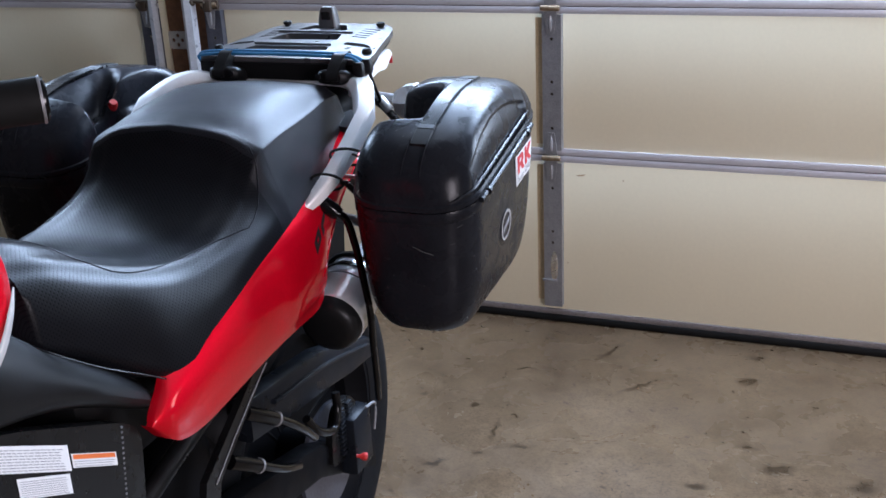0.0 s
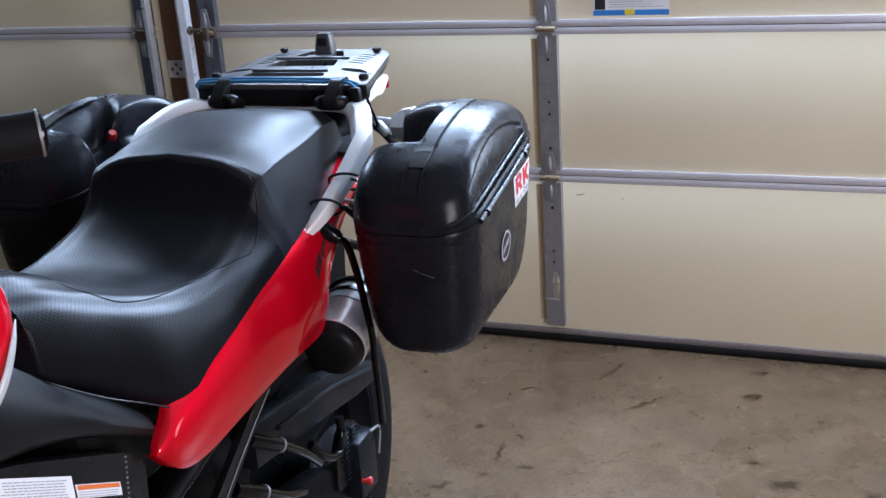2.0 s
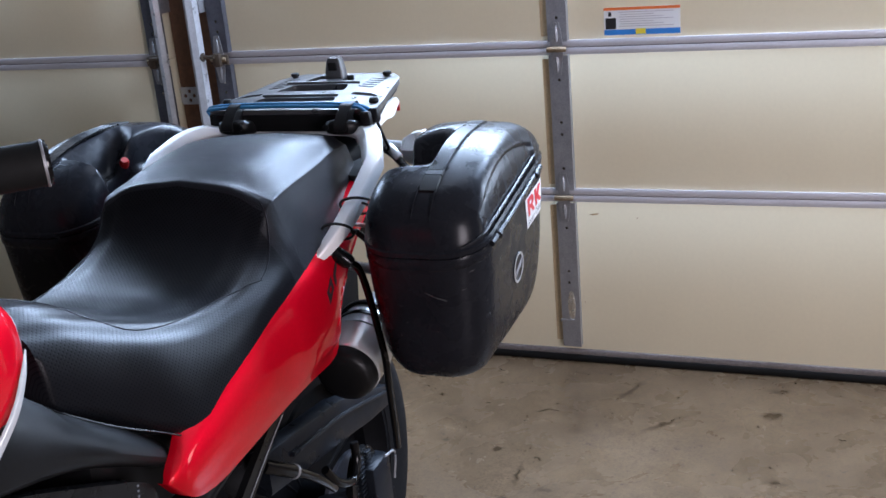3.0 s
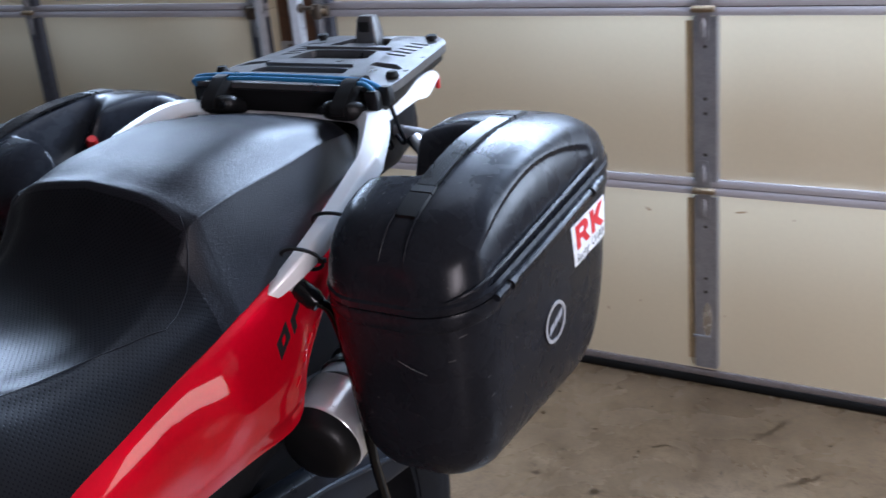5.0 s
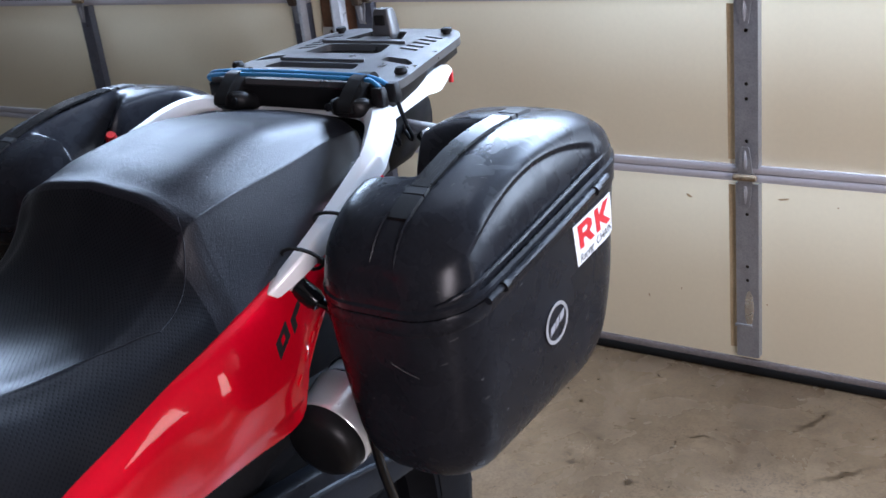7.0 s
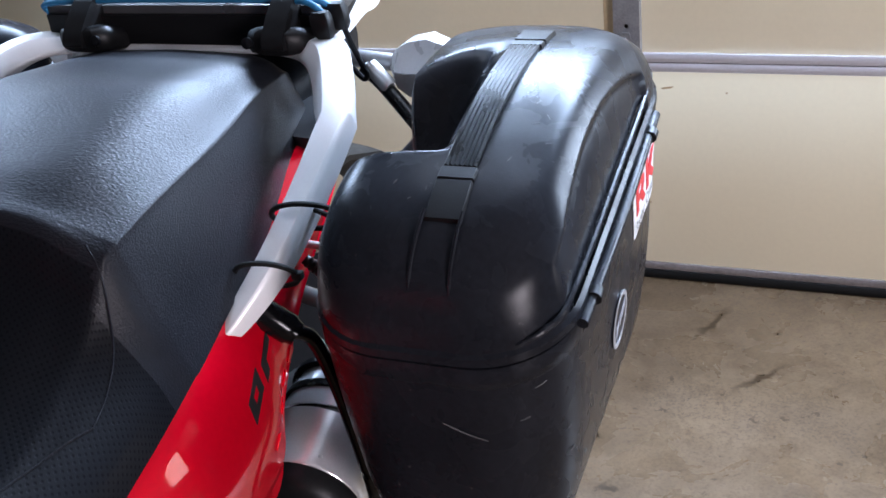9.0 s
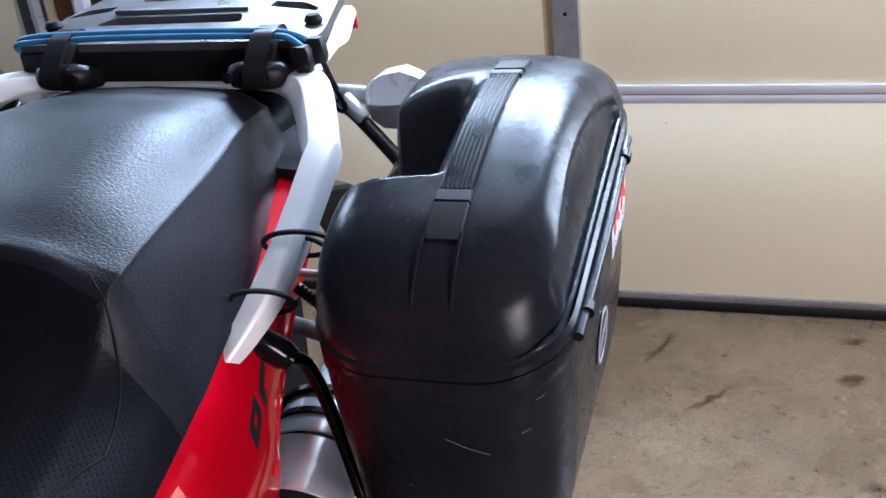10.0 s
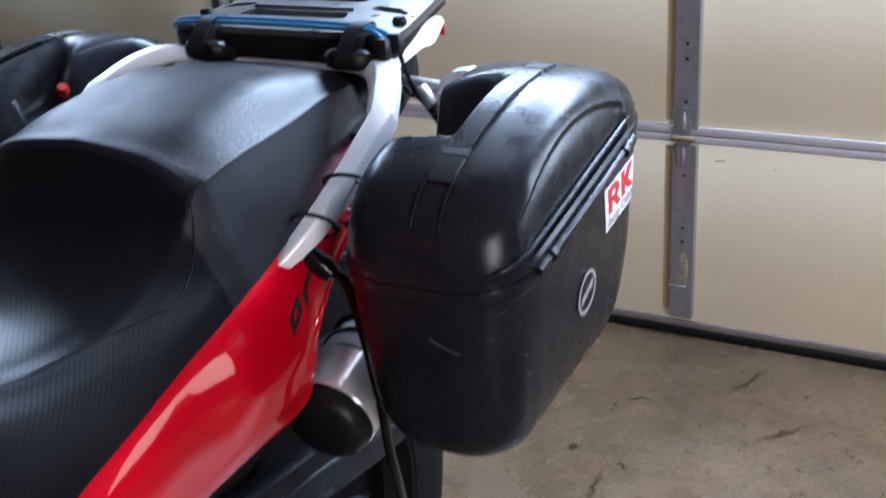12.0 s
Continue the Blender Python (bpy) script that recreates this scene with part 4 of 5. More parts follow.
def frame_parts():
    """Frame plate with its printed labels, side cover, subframe rail, footrests and the luggage carrier's tubes."""
    fp = part("frame_plate", plate(rounded([(.70, .56), (1.03, .56), (1.06, .62), (1.075, .735), (1.05, .758), (.90, .832), (.80, .87), (.70, .87)], .02), [], lambda a, b, d: B(.118 + d, a, b), .02), M_FRAME, bike, "black frame side plate with printed labels")
    # rows of stitched dots
    bm = bmesh.new()
    for k in range(22):
        z = .755 - k * .006
        box(X0 + .1378, 1.042 - k * .0008, z, X0 + .1392, 1.0442 - k * .0008, z + .002, bm=bm)
    part("dotted_edge", bm, M_STEEL, fp)
    lab = lambda y0, z0, wy, hz, sl: (lambda a, b, d: B(.1384 + d, y0 + a * wy, z0 + b * hz - a * sl))
    for y0, z0, wy, hz, sl, head in ((.845, .8185, .114, .030, .0655, 0), (.962, .7545, .065, .0165, .036, 1), (.887, .765, .068, .023, .036, 0)):
        to3 = lab(y0, z0, wy, hz, sl)
        cut = [(0, 0), (1, 0), (1, 1), (.24, 1), (0, .35)] if wy > .1 else [(0, 0), (1, 0), (1, 1), (0, 1)]
        l = part("label", plate(cut, [], to3, .0006), M_WHITE, fp, "white printed information label")
        to4 = (lambda g: lambda a, b, d: g(a, b, d + .0007))(to3)
        n = 8 if not head else 3
        if head:
            part("heading", bars([(.03, .62, .97, .95)], to4, .0003), M_ORANGE, l, "orange heading strip")
        rows = []
        for k in range(n):
            b0 = .07 + k * (.86 if not head else .52) / n
            a = .04 + (.2 if wy > .1 and b0 > .45 else 0)
            while a < .9:
                w = random.uniform(.02, .07)
                rows.append((a, b0, min(a + w, .95), b0 + (.035 if not head else .05)))
                a += w + .012
        tagged(part("print", bars(rows, to4, .0002), M_GREYBAR, l), kind="stuff")
    # smooth black cover between tank and side panel
    rings = []
    for y, zt, zb in ((.80, .99, .86), (.88, .975, .845), (.95, .905, .826), (1.005, .858, .80), (1.06, .820, .768), (1.115, .778, .735)):
        rings.append([B(u, y, z) for u, z in ((.105, zt), (.125, zt - .006), (.143, zt * .6 + zb * .4), (.15, zt * .3 + zb * .7), (.146, zb + .006), (.135, zb), (.11, zb), (.10, zt * .5 + zb * .5))])
    part("side_cover", loft(rings), M_PLASTIC, bike, "smooth black plastic side cover", 50, subsurf=1)
    part("cover_edge", tube([B(*p) for p in ((.118, .955, .895), (.13, .975, .876), (.145, 1.023, .839), (.153, 1.075, .806), (.156, 1.108, .784))], .0011, 6, 6), M_FRAME, bike)
    # subframe rail, strut and footrest tubes
    for s in (-1, 1):
        part("subframe_rail", tube([B(s * .10, 1.06, .60), B(s * .115, 1.20, .66), B(s * .12, 1.40, .72), B(s * .11, 1.62, .83)], .013, 10, 5), M_FRAME, bike)
        st = part("frame_strut", plate([(1.318, .705), (1.305, .72), (1.15, .62), (1.12, .52), (1.15, .50), (1.18, .605)], [], lambda a, b, d: B(s * (.15 + d), a, b), .01), M_FRAME, bike, "flat black frame strut")
        part("strut_edge", tube([B(s * .161, 1.312, .704), B(s * .161, 1.265, .675), B(s * .161, 1.215, .642), B(s * .161, 1.168, .608)], .0010, 6, 4), M_STEEL, st)
        for k, path in enumerate((((.148, 1.268, .652), (.16, 1.325, .612), (.162, 1.38, .568), (.15, 1.44, .516)), ((.148, 1.22, .606), (.16, 1.27, .572), (.162, 1.325, .534), (.15, 1.385, .50)))):
            pts = [B(s * u, y, z) for u, y, z in path]
            pg = part("footrest", tube(pts, .0065, 12, 5), M_GLOSS, bike, "black tubular footrest hanger")
            part("footrest_sleeve", disc_stack(pts[0], pts[1], [(0, .010), (.9, .010), (1, .009)], 14), M_GLOSS, pg)
            part("footrest_end", disc_stack(pts[0].lerp(pts[1], .93), pts[0].lerp(pts[1], 1.02), [(0, .0107), (.6, .0107), (1, .008)], 14), M_STEEL, pg)
    part("inner_mudguard", box(X0 - .085, 1.10, .30, X0 + .085, 1.29, .62, .03), M_SWING, bike, "black inner mudguard and shock linkage")
    # engine mass and belly behind the frame plate
    bm = box(X0 - .115, .62, .25, X0 + .115, 1.09, .72, .03)
    part("engine", bm, M_FRAME, bike, "black engine and gearbox block")
    part("inner_fender", plate(rounded([(1.42, .62), (1.74, .60), (1.76, .76), (1.60, .80), (1.50, .78), (1.44, .72)], .02), [], lambda a, b, d: B(.055 + d, a, b), .012), M_SWING, bike, "black inner fender plate")
    part("airbox", box(X0 - .10, 1.02, .66, X0 + .10, 1.48, .83, .03), M_PLASTIC, bike)


def carrier(sgn):
    """Black tubular pannier carrier with its front clamp and rear arm."""
    c = part("pannier_carrier", tube([B(sgn * u, y, z) for u, y, z in ((.168, 1.490, .872), (.186, 1.492, .855), (.198, 1.505, .840), (.206, 1.511, .80), (.214, 1.512, .75), (.221, 1.512, .70), (.216, 1.525, .645), (.206, 1.55, .58), (.19, 1.585, .51))], .0056, 12, 6), M_GLOSS, bike, "black tubular pannier carrier")
    part("clamp", disc_stack(B(sgn * .158, 1.490, .876), B(sgn * .194, 1.494, .850), [(0, .008), (.05, .0115), (.85, .0115), (.9, .01), (1, .009)], 14), M_GLOSS, c, "black steel clamp sleeve")
    part("clamp_collar", disc_stack(B(sgn * .155, 1.4895, .878), B(sgn * .171, 1.4915, .8665), [(0, .009), (.1, .0128), (.9, .0128), (1, .0105)], 14), M_ALU, c, "bright metal collar")
    part("rear_arm", tube([B(sgn * .135, 1.775, .945), B(sgn * .16, 1.765, .93), B(sgn * .225, 1.72, .885), B(sgn * .235, 1.715, .84), B(sgn * .23, 1.71, .70)], .0068, 12, 6), M_FRAME, c)
    part("arm_bolt", disc_stack(B(sgn * .142, 1.775, .947), B(sgn * .165, 1.762, .932), [(0, .0078), (.9, .0078), (1, .006)], 12), M_ALU, c)
    part("threaded_bolt", disc_stack(B(sgn * .180, 1.545, .882), B(sgn * .208, 1.545, .858), [(0, .0045)] + [(.05 + k * .05, .0052 if k % 2 else .0042) for k in range(18)] + [(1, .004)], 12), M_FRAME, c, "black threaded bolt")
    part("rod", disc_stack(B(sgn * .172, 1.56, .886), B(sgn * .222, 1.56, .884), [(0, .0032), (1, .0032)], 10), M_ALU, c, "bright steel rod")
    part("bracket_eye", plate(round_loop(1.587, .79, 1.613, .912, .0125, 6), [[(1.600 + .005 * math.cos(q), .898 + .005 * math.sin(q)) for q in (2 * math.pi * k / 16 for k in range(16))]], lambda a, b, d: B(sgn * (.196 + d), a, b), .005), M_SIGNAL, c, "grey bracket tab with a bolt hole")
    part("lower_arm", tube([B(sgn * .12, 1.62, .80), B(sgn * .18, 1.60, .80), B(sgn * .232, 1.58, .79)], .008, 10, 4), M_ALU, c)
    # turn signal on its stalk: clear faceted top over a grey housing
    t = part("turn_signal", tube([B(sgn * .10, 1.79, .951), B(sgn * .14, 1.79, .9475), B(sgn * .168, 1.79, .945)], .0085, 12, 4, flat=.95), M_SIGNAL, bike, "grey turn signal stalk")
    top, low = [], []
    for u, w, zt, zb in ((.160, .010, .955, .936), (.166, .018, .961, .926), (.178, .022, .968, .919), (.197, .023, .9715, .918), (.211, .020, .966, .926), (.226, .010, .957, .944)):
        zm = zt * .5 + zb * .5
        top.append([B(sgn * u, 1.79 + a, z) for a, z in ((-w * .45, zt), (w * .45, zt), (w, zm), (-w, zm))])
        low.append([B(sgn * (u - .0015), 1.79 + a, z) for a, z in ((-w * 1.01, zm - .0005), (w * 1.01, zm - .0005), (w * .7, zb), (-w * .7, zb))])
    part("signal_lens", loft(top), M_LENS, t, "pale faceted turn signal lens", 20)
    part("signal_housing", loft(low), M_SIGNAL, t, "grey signal housing", 20)


def luggage_rack():
    slots = [rounded([(-.085, 1.747), (.066, 1.747), (.058, 1.769), (-.076, 1.769)], .006), rounded([(-.076, 1.814), (.053, 1.814), (.042, 1.856), (-.062, 1.856)], .008), rounded([(-.058, 1.882), (-.032, 1.882), (-.032, 1.894), (.014, 1.894), (.014, 1.882), (.040, 1.882), (.022, 1.920), (-.04, 1.920)], .005)]
    for s in (1, -1):
        slots.append(rounded([(s * .085 - .01, 1.790), (s * .134 - .01, 1.782), (s * .134 - .01, 1.790), (s * .116 - .01, 1.803), (s * .085 - .01, 1.805)][::s], .003))
        for k in range(5):
            y = 1.898 - k * .014
            slots.append(rounded([(s * .07 - .005, y), (s * .1 - .005, y - .005), (s * .1 - .005, y + .001), (s * .07 - .005, y + .005)][::s], .001, 1))
    r = part("luggage_rack", plate(
        rounded([(-.148, 1.708), (.148, 1.708), (.150, 1.735), (.132, 1.82), (.112, 1.915), (.088, 1.942), (-.092, 1.942), (-.122, 1.915), (-.136, 1.82), (-.150, 1.735)], .014),
        slots, lambda a, b, d: B(a, b, 1.021 + d + (b - 1.735) * .05 - a * a * .3), .010), M_RACK, bike, "black plastic top case rack plate with slots")
    outline = ((-.143, 1.703), (.143, 1.703), (.146, 1.74), (.127, 1.82), (.107, 1.912), (.08, 1.938), (-.085, 1.938), (-.117, 1.912), (-.130, 1.82), (-.146, 1.74))
    part("skirt", loft([[B(u * w, y, zz + (y - 1.735) * k) for u, y in outline] for w, zz, k in ((.95, .994, .10), (.985, 1.004, .06), (.985, 1.0185, .05))]), M_PLASTIC, r, "black rack base")
    # raised ribs between the slots
    for y0, y1 in ((1.776, 1.784), (1.862, 1.870)):
        part("rib", loft([[B(u, y, 1.0295 + (y - 1.735) * .05 + h) for u, y in ((-.08, y0), (.06, y0), (.055, y1), (-.075, y1))] for h in (0, .004)]), M_RACK, r)
    part("latch_post", loft([[B(a - .008, 1.912 + b, z) for a, b in round_loop(-w, -d, w, d, .004, 3)] for w, d, z in ((.0175, .011, 1.03), (.0165, .011, 1.05), (.013, .010, 1.068), (.011, .008, 1.073))]), M_RACK, r, "rear latch post")
    # black block on the post's front, in place of a recess's shade
    part("latch_recess_shade", box(X0 - .0165, 1.8985, 1.052, X0 + .0005, 1.902, 1.066, .002), M_RUBBER, r)
    for s in (-1, 1):
        part("rubber_stop", disc_stack(B(s * .09 - .004, 1.920, 1.036), B(s * .09 - .004, 1.920, 1.046), [(0, .005), (.4, .005), (.45, .0075), (.9, .0075), (1, .006)], 14), M_RUBBER, r)
        part("rubber_stop", disc_stack(B(s * .134, 1.752, 1.024), B(s * .134, 1.752, 1.034), [(0, .006), (.5, .0085), (1, .006)], 14), M_RUBBER, r)
        # front mount: rounded foot with a wedge-shaped lug
        cx = .010 + s * .096
        rings = [[B(cx + a * w, y, z0 + (.010 * (y < 1.70))) for a, y in ((-.022, 1.672), (.022, 1.672), (.029, 1.684), (.031, 1.71), (.029, 1.745), (-.029, 1.745), (-.031, 1.71), (-.029, 1.684))] for w, z0 in ((.86, .980), (1, .987), (1, .998), (.82, 1.006))]
        f = part("mount_foot", loft(rings), M_PLASTIC, r, "black moulded mounting foot", subsurf=1)
        lug = [(1.667, .998), (1.669, 1.008), (1.683, 1.022), (1.699, 1.034), (1.722, 1.036), (1.729, 1.028), (1.729, .998)]
        part("wedge_lug", plate(rounded(lug, .005, 4), [], lambda a, b, d: B(cx + s * .004 - .010 + d, a, b), .02), M_PLASTIC, f)
        part("screw", disc_stack(B(cx - s * .02, 1.672, 1.004), B(cx - s * .02, 1.668, 1.005), [(0, .005), (.7, .005), (1, .003)], 10), M_SWING, f)
        part("support_arm", plate(rounded([(1.70, .968), (1.81, .986), (1.826, .984), (1.838, .985), (1.866, 1.004), (1.854, 1.014), (1.70, .998)], .005), [], lambda a, b, d: B(s * (.122 + d), a, b), .006), M_SILVER, r, "silver rack support arm")
        part("reflector", box(X0 + s * .125 - .003, 1.862, .988, X0 + s * .125 + .003, 1.866, 1.004, .001), M_REDPLASTIC, r)


def tank():
    st = [(.50, .06, 1.06, .90), (.56, .135, 1.09, .84), (.66, .165, 1.105, .84), (.78, .16, 1.095, .86), (.87, .150, 1.07, .855), (.92, .142, 1.04, .885), (.945, .128, 1.015, .925), (.962, .09, .995, .94)]
    rings = []
    for y, w, zt, zb in st:
        rings.append([B(w * math.copysign(abs(math.cos(a)) ** .55, math.cos(a)), y, (zb + zt) / 2 + (zt - zb) / 2 * math.copysign(abs(math.sin(a)) ** .6, math.sin(a))) for a in (2 * math.pi * k / 28 for k in range(28))])
    t = part("fuel_tank", loft(rings), M_RED, bike, "glossy red fuel tank", 60, subsurf=1)
    for s in (-1, 1):
        part("trim_strip", tube([B(s * .138, .932, .967), B(s * .143, .917, .946), B(s * .148, .893, .921), B(s * .151, .855, .894)], .0055, 10, 6, flat=.3, up=(1, 0, 0), radii=[.25, .8, 1, 1.1]), M_ALU, t, "silver trim strip")


def handlebar():
    end, inn = B(.344, .781, 1.187), B(.196, .643, 1.183)
    d = (end - inn).normalized()
    h = part("handlebar", tube([B(-.38, .36, 1.15), B(-.2, .42, 1.15), B(-.07, .5, 1.11), B(.07, .55, 1.11), inn, end], .011, 12, 6), M_FRAME, bike, "black handlebar turned to one side")
    g = part("grip", disc_stack(inn, end, [(0, .0165), (.02, .0155), (1, .0155)], 24), M_RUBBER, h, "black ribbed rubber grip")
    part("bar_end", disc_stack(end - d * .002, end + d * .004, [(0, .0152), (.4, .0158), (.8, .0150), (.8, .0125), (1, .012), (1, .004)], 24), M_GLOSS, g)
    part("bar_end_ring", disc_stack(end - d * .0012, end + d * .0012, [(0, .0150), (.15, .0162), (.85, .0162), (1, .0150)], 24), M_STEEL, g, "thin bright ring")
    part("front_fork", tube([B(-.1, .47, 1.05), B(-.1, .28, .55), B(-.1, .16, .32)], .024, 12, 3), M_ALU, bike)
    part("front_fork", tube([B(.1, .47, 1.05), B(.1, .28, .55), B(.1, .16, .32)], .024, 12, 3), M_ALU, bike)
    c = B(0, .16, .325)
    prof = [(-.045, .235), (-.055, .26), (-.052, .29), (-.03, .316), (0, .325), (.03, .316), (.052, .29), (.055, .26), (.045, .235), (0, .225)]
    w = part("front_wheel", loft([[c + Vector((u, r * math.cos(a), r * math.sin(a))) for u, r in prof] for a in (2 * math.pi * k / 48 for k in range(49))], caps=False), M_TYRE, bike, "front wheel")
    for k in range(6):
        a = k * math.pi / 3
        part("spoke", tube([c, c + Vector((0, .23 * math.cos(a), .23 * math.sin(a)))], .012, 8, 2), M_SWING, w)


seat()
for sgn in (1, -1):
    side_panel(sgn)
    muffler(sgn)
    carrier(sgn)
grab_rail()
tail()
wheel()
swingarm()
frame_parts()
luggage_rack()
tank()
handlebar()
part("side_stand", tube([B(.13, 1.0, .30), B(.2, .98, .15), B(.26, .96, .012)], .012, 10, 4), M_FRAME, bike)
part("centre_stand", tube([B(.12, 1.2, .34), B(.14, 1.25, .15), B(.15, 1.27, .012)], .014, 10, 4), M_FRAME, bike)


# ---- panniers ----
def pannier(sgn):
    """Hard side case: tapering body, domed lid with a scooped handle pocket, strap, hinge bar and badges."""
    base = B(sgn * .32, 1.6, .645)
    grp = "panniers on the motorcycle"
    t = thing("pannier_case", base, "scuffed black plastic motorcycle pannier with a %s" % ("white and red sticker" if sgn > 0 else "strap handle and red lock"), "pannier", grp)
    toe, back = (0, 0) if sgn > 0 else (.10, .03)  # the right-hand case toes out and sits farther back
    P = lambda x, y, z: B(sgn * (x + .10 + toe * (1.77 - y)), y + back, z - toe * .05)  # x, y as on the left-hand case

    def ring(x0, x1, y0, y1, r, z0, slope, n=9):
        return [P(x, y, z0 + slope * (y - 1.44)) for x, y in even(round_loop(x0, y0, x1, y1, r, n))]

    def dense(rs, k=5):
        return [list(r) for r in zip(*[smooth_path(c, k) for c in zip(*rs)])]

    body = [ring(.182, .252, 1.50, 1.63, .025, .692, .03), ring(.160, .268, 1.477, 1.7120, .04, .694, .035), ring(.147, .281, 1.463, 1.7480, .05, .705, .045), ring(.136, .2905, 1.452, 1.7720, .055, .731, .055),
            ring(.130, .297, 1.446, 1.7850, .058, .778, .08), ring(.126, .301, 1.441, 1.7890, .06, .83, .12), ring(.125, .303, 1.438, 1.7940, .06, .868, .16)]
    bm = loft(dense(body, 3))
    tree = BVHTree.FromBMesh(bm)
    b = part("case_body", bm, M_CASE, t, "", 60)
    rim = [ring(.125, .303, 1.438, 1.7940, .06, .866, .165), ring(.124, .3045, 1.4365, 1.7965, .061, .868, .165), ring(.124, .3045, 1.4365, 1.7965, .061, .879, .165), ring(.124, .304, 1.437, 1.7970, .061, .882, .165)]
    part("case_rim", loft(rim), M_CASE, b, "", 50)
    # lid: a skin of shrinking rounded outlines, then the pocket and shoulder step pressed into it
    lv = [(.125, .303, 1.438, 1.7940, .06, 0), (.125, .303, 1.438, 1.7960, .061, .2), (.1265, .301, 1.440, 1.7950, .063, .42), (.131, .296, 1.444, 1.7900, .062, .62), (.138, .288, 1.452, 1.7780, .064, .79), (.150, .276, 1.463, 1.7570, .055, .91), (.166, .26, 1.478, 1.7200, .04, .97), (.192, .242, 1.50, 1.68, .024, 1.0), (.212, .222, 1.53, 1.65, .004, 1.003)]

    def lid_z(y, h):
        q = y - 1.44
        return (.883 + .165 * q) * (1 - h) + (.950 + .5 * q - 1.1 * q * q) * h

    rings = [[P(x, y, lid_z(y, h)) for x, y in even(round_loop(x0, y0, x1, y1, r, 14), 280)] for x0, x1, y0, y1, r, h in lv]
    bm = loft(dense(rings, 9))
    sm = lambda e0, e1, x: (lambda q: q * q * (3 - 2 * q))(min(1, max(0, (x - e0) / (e1 - e0))))
    for v in bm.verts:
        y, z = v.co.y - back, v.co.z + toe * .05
        x = (v.co.x - X0) * sgn - .10 - toe * (1.77 - y)
        # the inner flank of the dome is drawn in beside the pocket
        xi = .163 - .012 * sm(1.575, 1.63, y) + .05 * max(0, z - .975)
        if x < xi:
            push = sm(1.53, 1.55, y) * (1 - sm(1.67, 1.755, y)) * sm(.925, .955, z) * (xi - x) * .85
            v.co.x += sgn * push
            x += push
        yb = 1.602 + .058 * min(1, max(0, (x - .150) / .060)) ** .7  # rear edge of the bowl, farther back beside the strap
        d = sm(1.526, 1.540, y) * (1 - sm(yb - .045, yb + .022, y)) * (1 - sm(.176, .217, x)) * sm(.885, .925, z - (y - 1.53) * .12)
        v.co.z -= .056 * d
        if x > .22:
            # long scalloped shoulder pressed into the outer flank
            s = sm(1.475, 1.50, y) * (1 - sm(1.70, 1.73, y))
            q = (y - 1.475) / .24
            zc = .928 + .052 * math.sin(min(1, max(0, q)) * 2.35) ** .8 if 0 < q < 1 else .928
            s *= 1 - sm(zc - .003, zc + .003, z)
            v.co.x -= sgn * .004 * s
    lid_tree = BVHTree.FromBMesh(bm)
    lid = part("lid", bm, M_CASE, t, "", 60)

    def on_lid(x, y):
        q = P(x, y, 1.2)
        hit = lid_tree.ray_cast(q, Vector((0, 0, -1)))[0]
        return hit.z + toe * .05 if hit else .99

    lip = [ring(.1255, .3030, 1.4375, 1.7960, .0605, .8835, .165), ring(.1232, .3055, 1.4355, 1.7980, .062, .885, .165), ring(.1232, .3055, 1.4355, 1.7980, .062, .8905, .165), ring(.1260, .3030, 1.4385, 1.7955, .061, .8935, .165)]
    part("lid_lip", loft(lip, caps=False), M_CASE, lid, "", 40)
    # hinge bar under the rim on the outer side, with end caps
    hb = part("hinge_bar", tube([P(.3065, 1.488, .890), P(.3085, 1.60, .9095), P(.3065, 1.728, .930)], .0042, 10, 5), M_CASE, t)
    for y, z in ((1.515, .895), (1.70, .9255)):
        part("bar_clip", disc_stack(P(.3085, y - .004, z - .0006), P(.3085, y + .004, z + .0006), [(0, .0054), (1, .0054)], 10), M_PLASTIC, hb)
    part("lid_bead", tube([P(.276, 1.4475, .897), P(.2910, 1.4595, .902), P(.3005, 1.49, .910), P(.3015, 1.62, .933), P(.3005, 1.734, .9525), P(.2915, 1.764, .9565), P(.275, 1.78, .958)], .0022, 8, 6, radii=[.2, 1, 1, 1, 1, 1, .2]), M_CASE, lid)
    # strap handle: ribbed band bridging the pocket, with buckle plates
    za, zb = on_lid(.2265, 1.512), on_lid(.2265, 1.660)
    arc = [(.2265, 1.512 + .148 * f, za + (zb - za) * f + .008 * math.sin(math.pi * f) + .0005) for f in (0, .2, .4, .6, .8, 1)]
    path = smooth_path([P(*p) for p in arc], 6)
    rings = []
    for p in path:
        prof = []
        for k in range(15):
            a = -.011 + .022 * k / 14
            prof.append((a, .0032 if k % 2 else .0018))
        prof += [(.011, -.0015), (-.011, -.0015)]
        rings.append([p + Vector((sgn * a, 0, h)) for a, h in prof])
    st = part("strap", loft(rings), M_FRAME, t, "ribbed black carrying strap", 20)
    for y0, y1 in ((1.474, 1.500), (1.502, 1.511), (1.661, 1.669), (1.673, 1.698)):
        bmx = loft([[P(.2265 + a, y, on_lid(.2265, y) + h) for a, h in ((-.0125, -.004), (.0125, -.004), (.0125, .0014), (.0115, .0030), (-.0115, .0030), (-.0125, .0014))] for y in (y0, (y0 + y1) / 2, y1)])
        part("buckle", bmx, M_PLASTIC, st)
    for dx in (-.0125, .0125):
        part("lid_bead", tube([P(.2265 + dx, 1.478, .969), P(.2255 + dx * 1.02, 1.463, .957), P(.224 + dx * 1.05, 1.450, .938), P(.223 + dx * 1.08, 1.4415, .912)], .0013, 6, 6), M_CASE, lid)
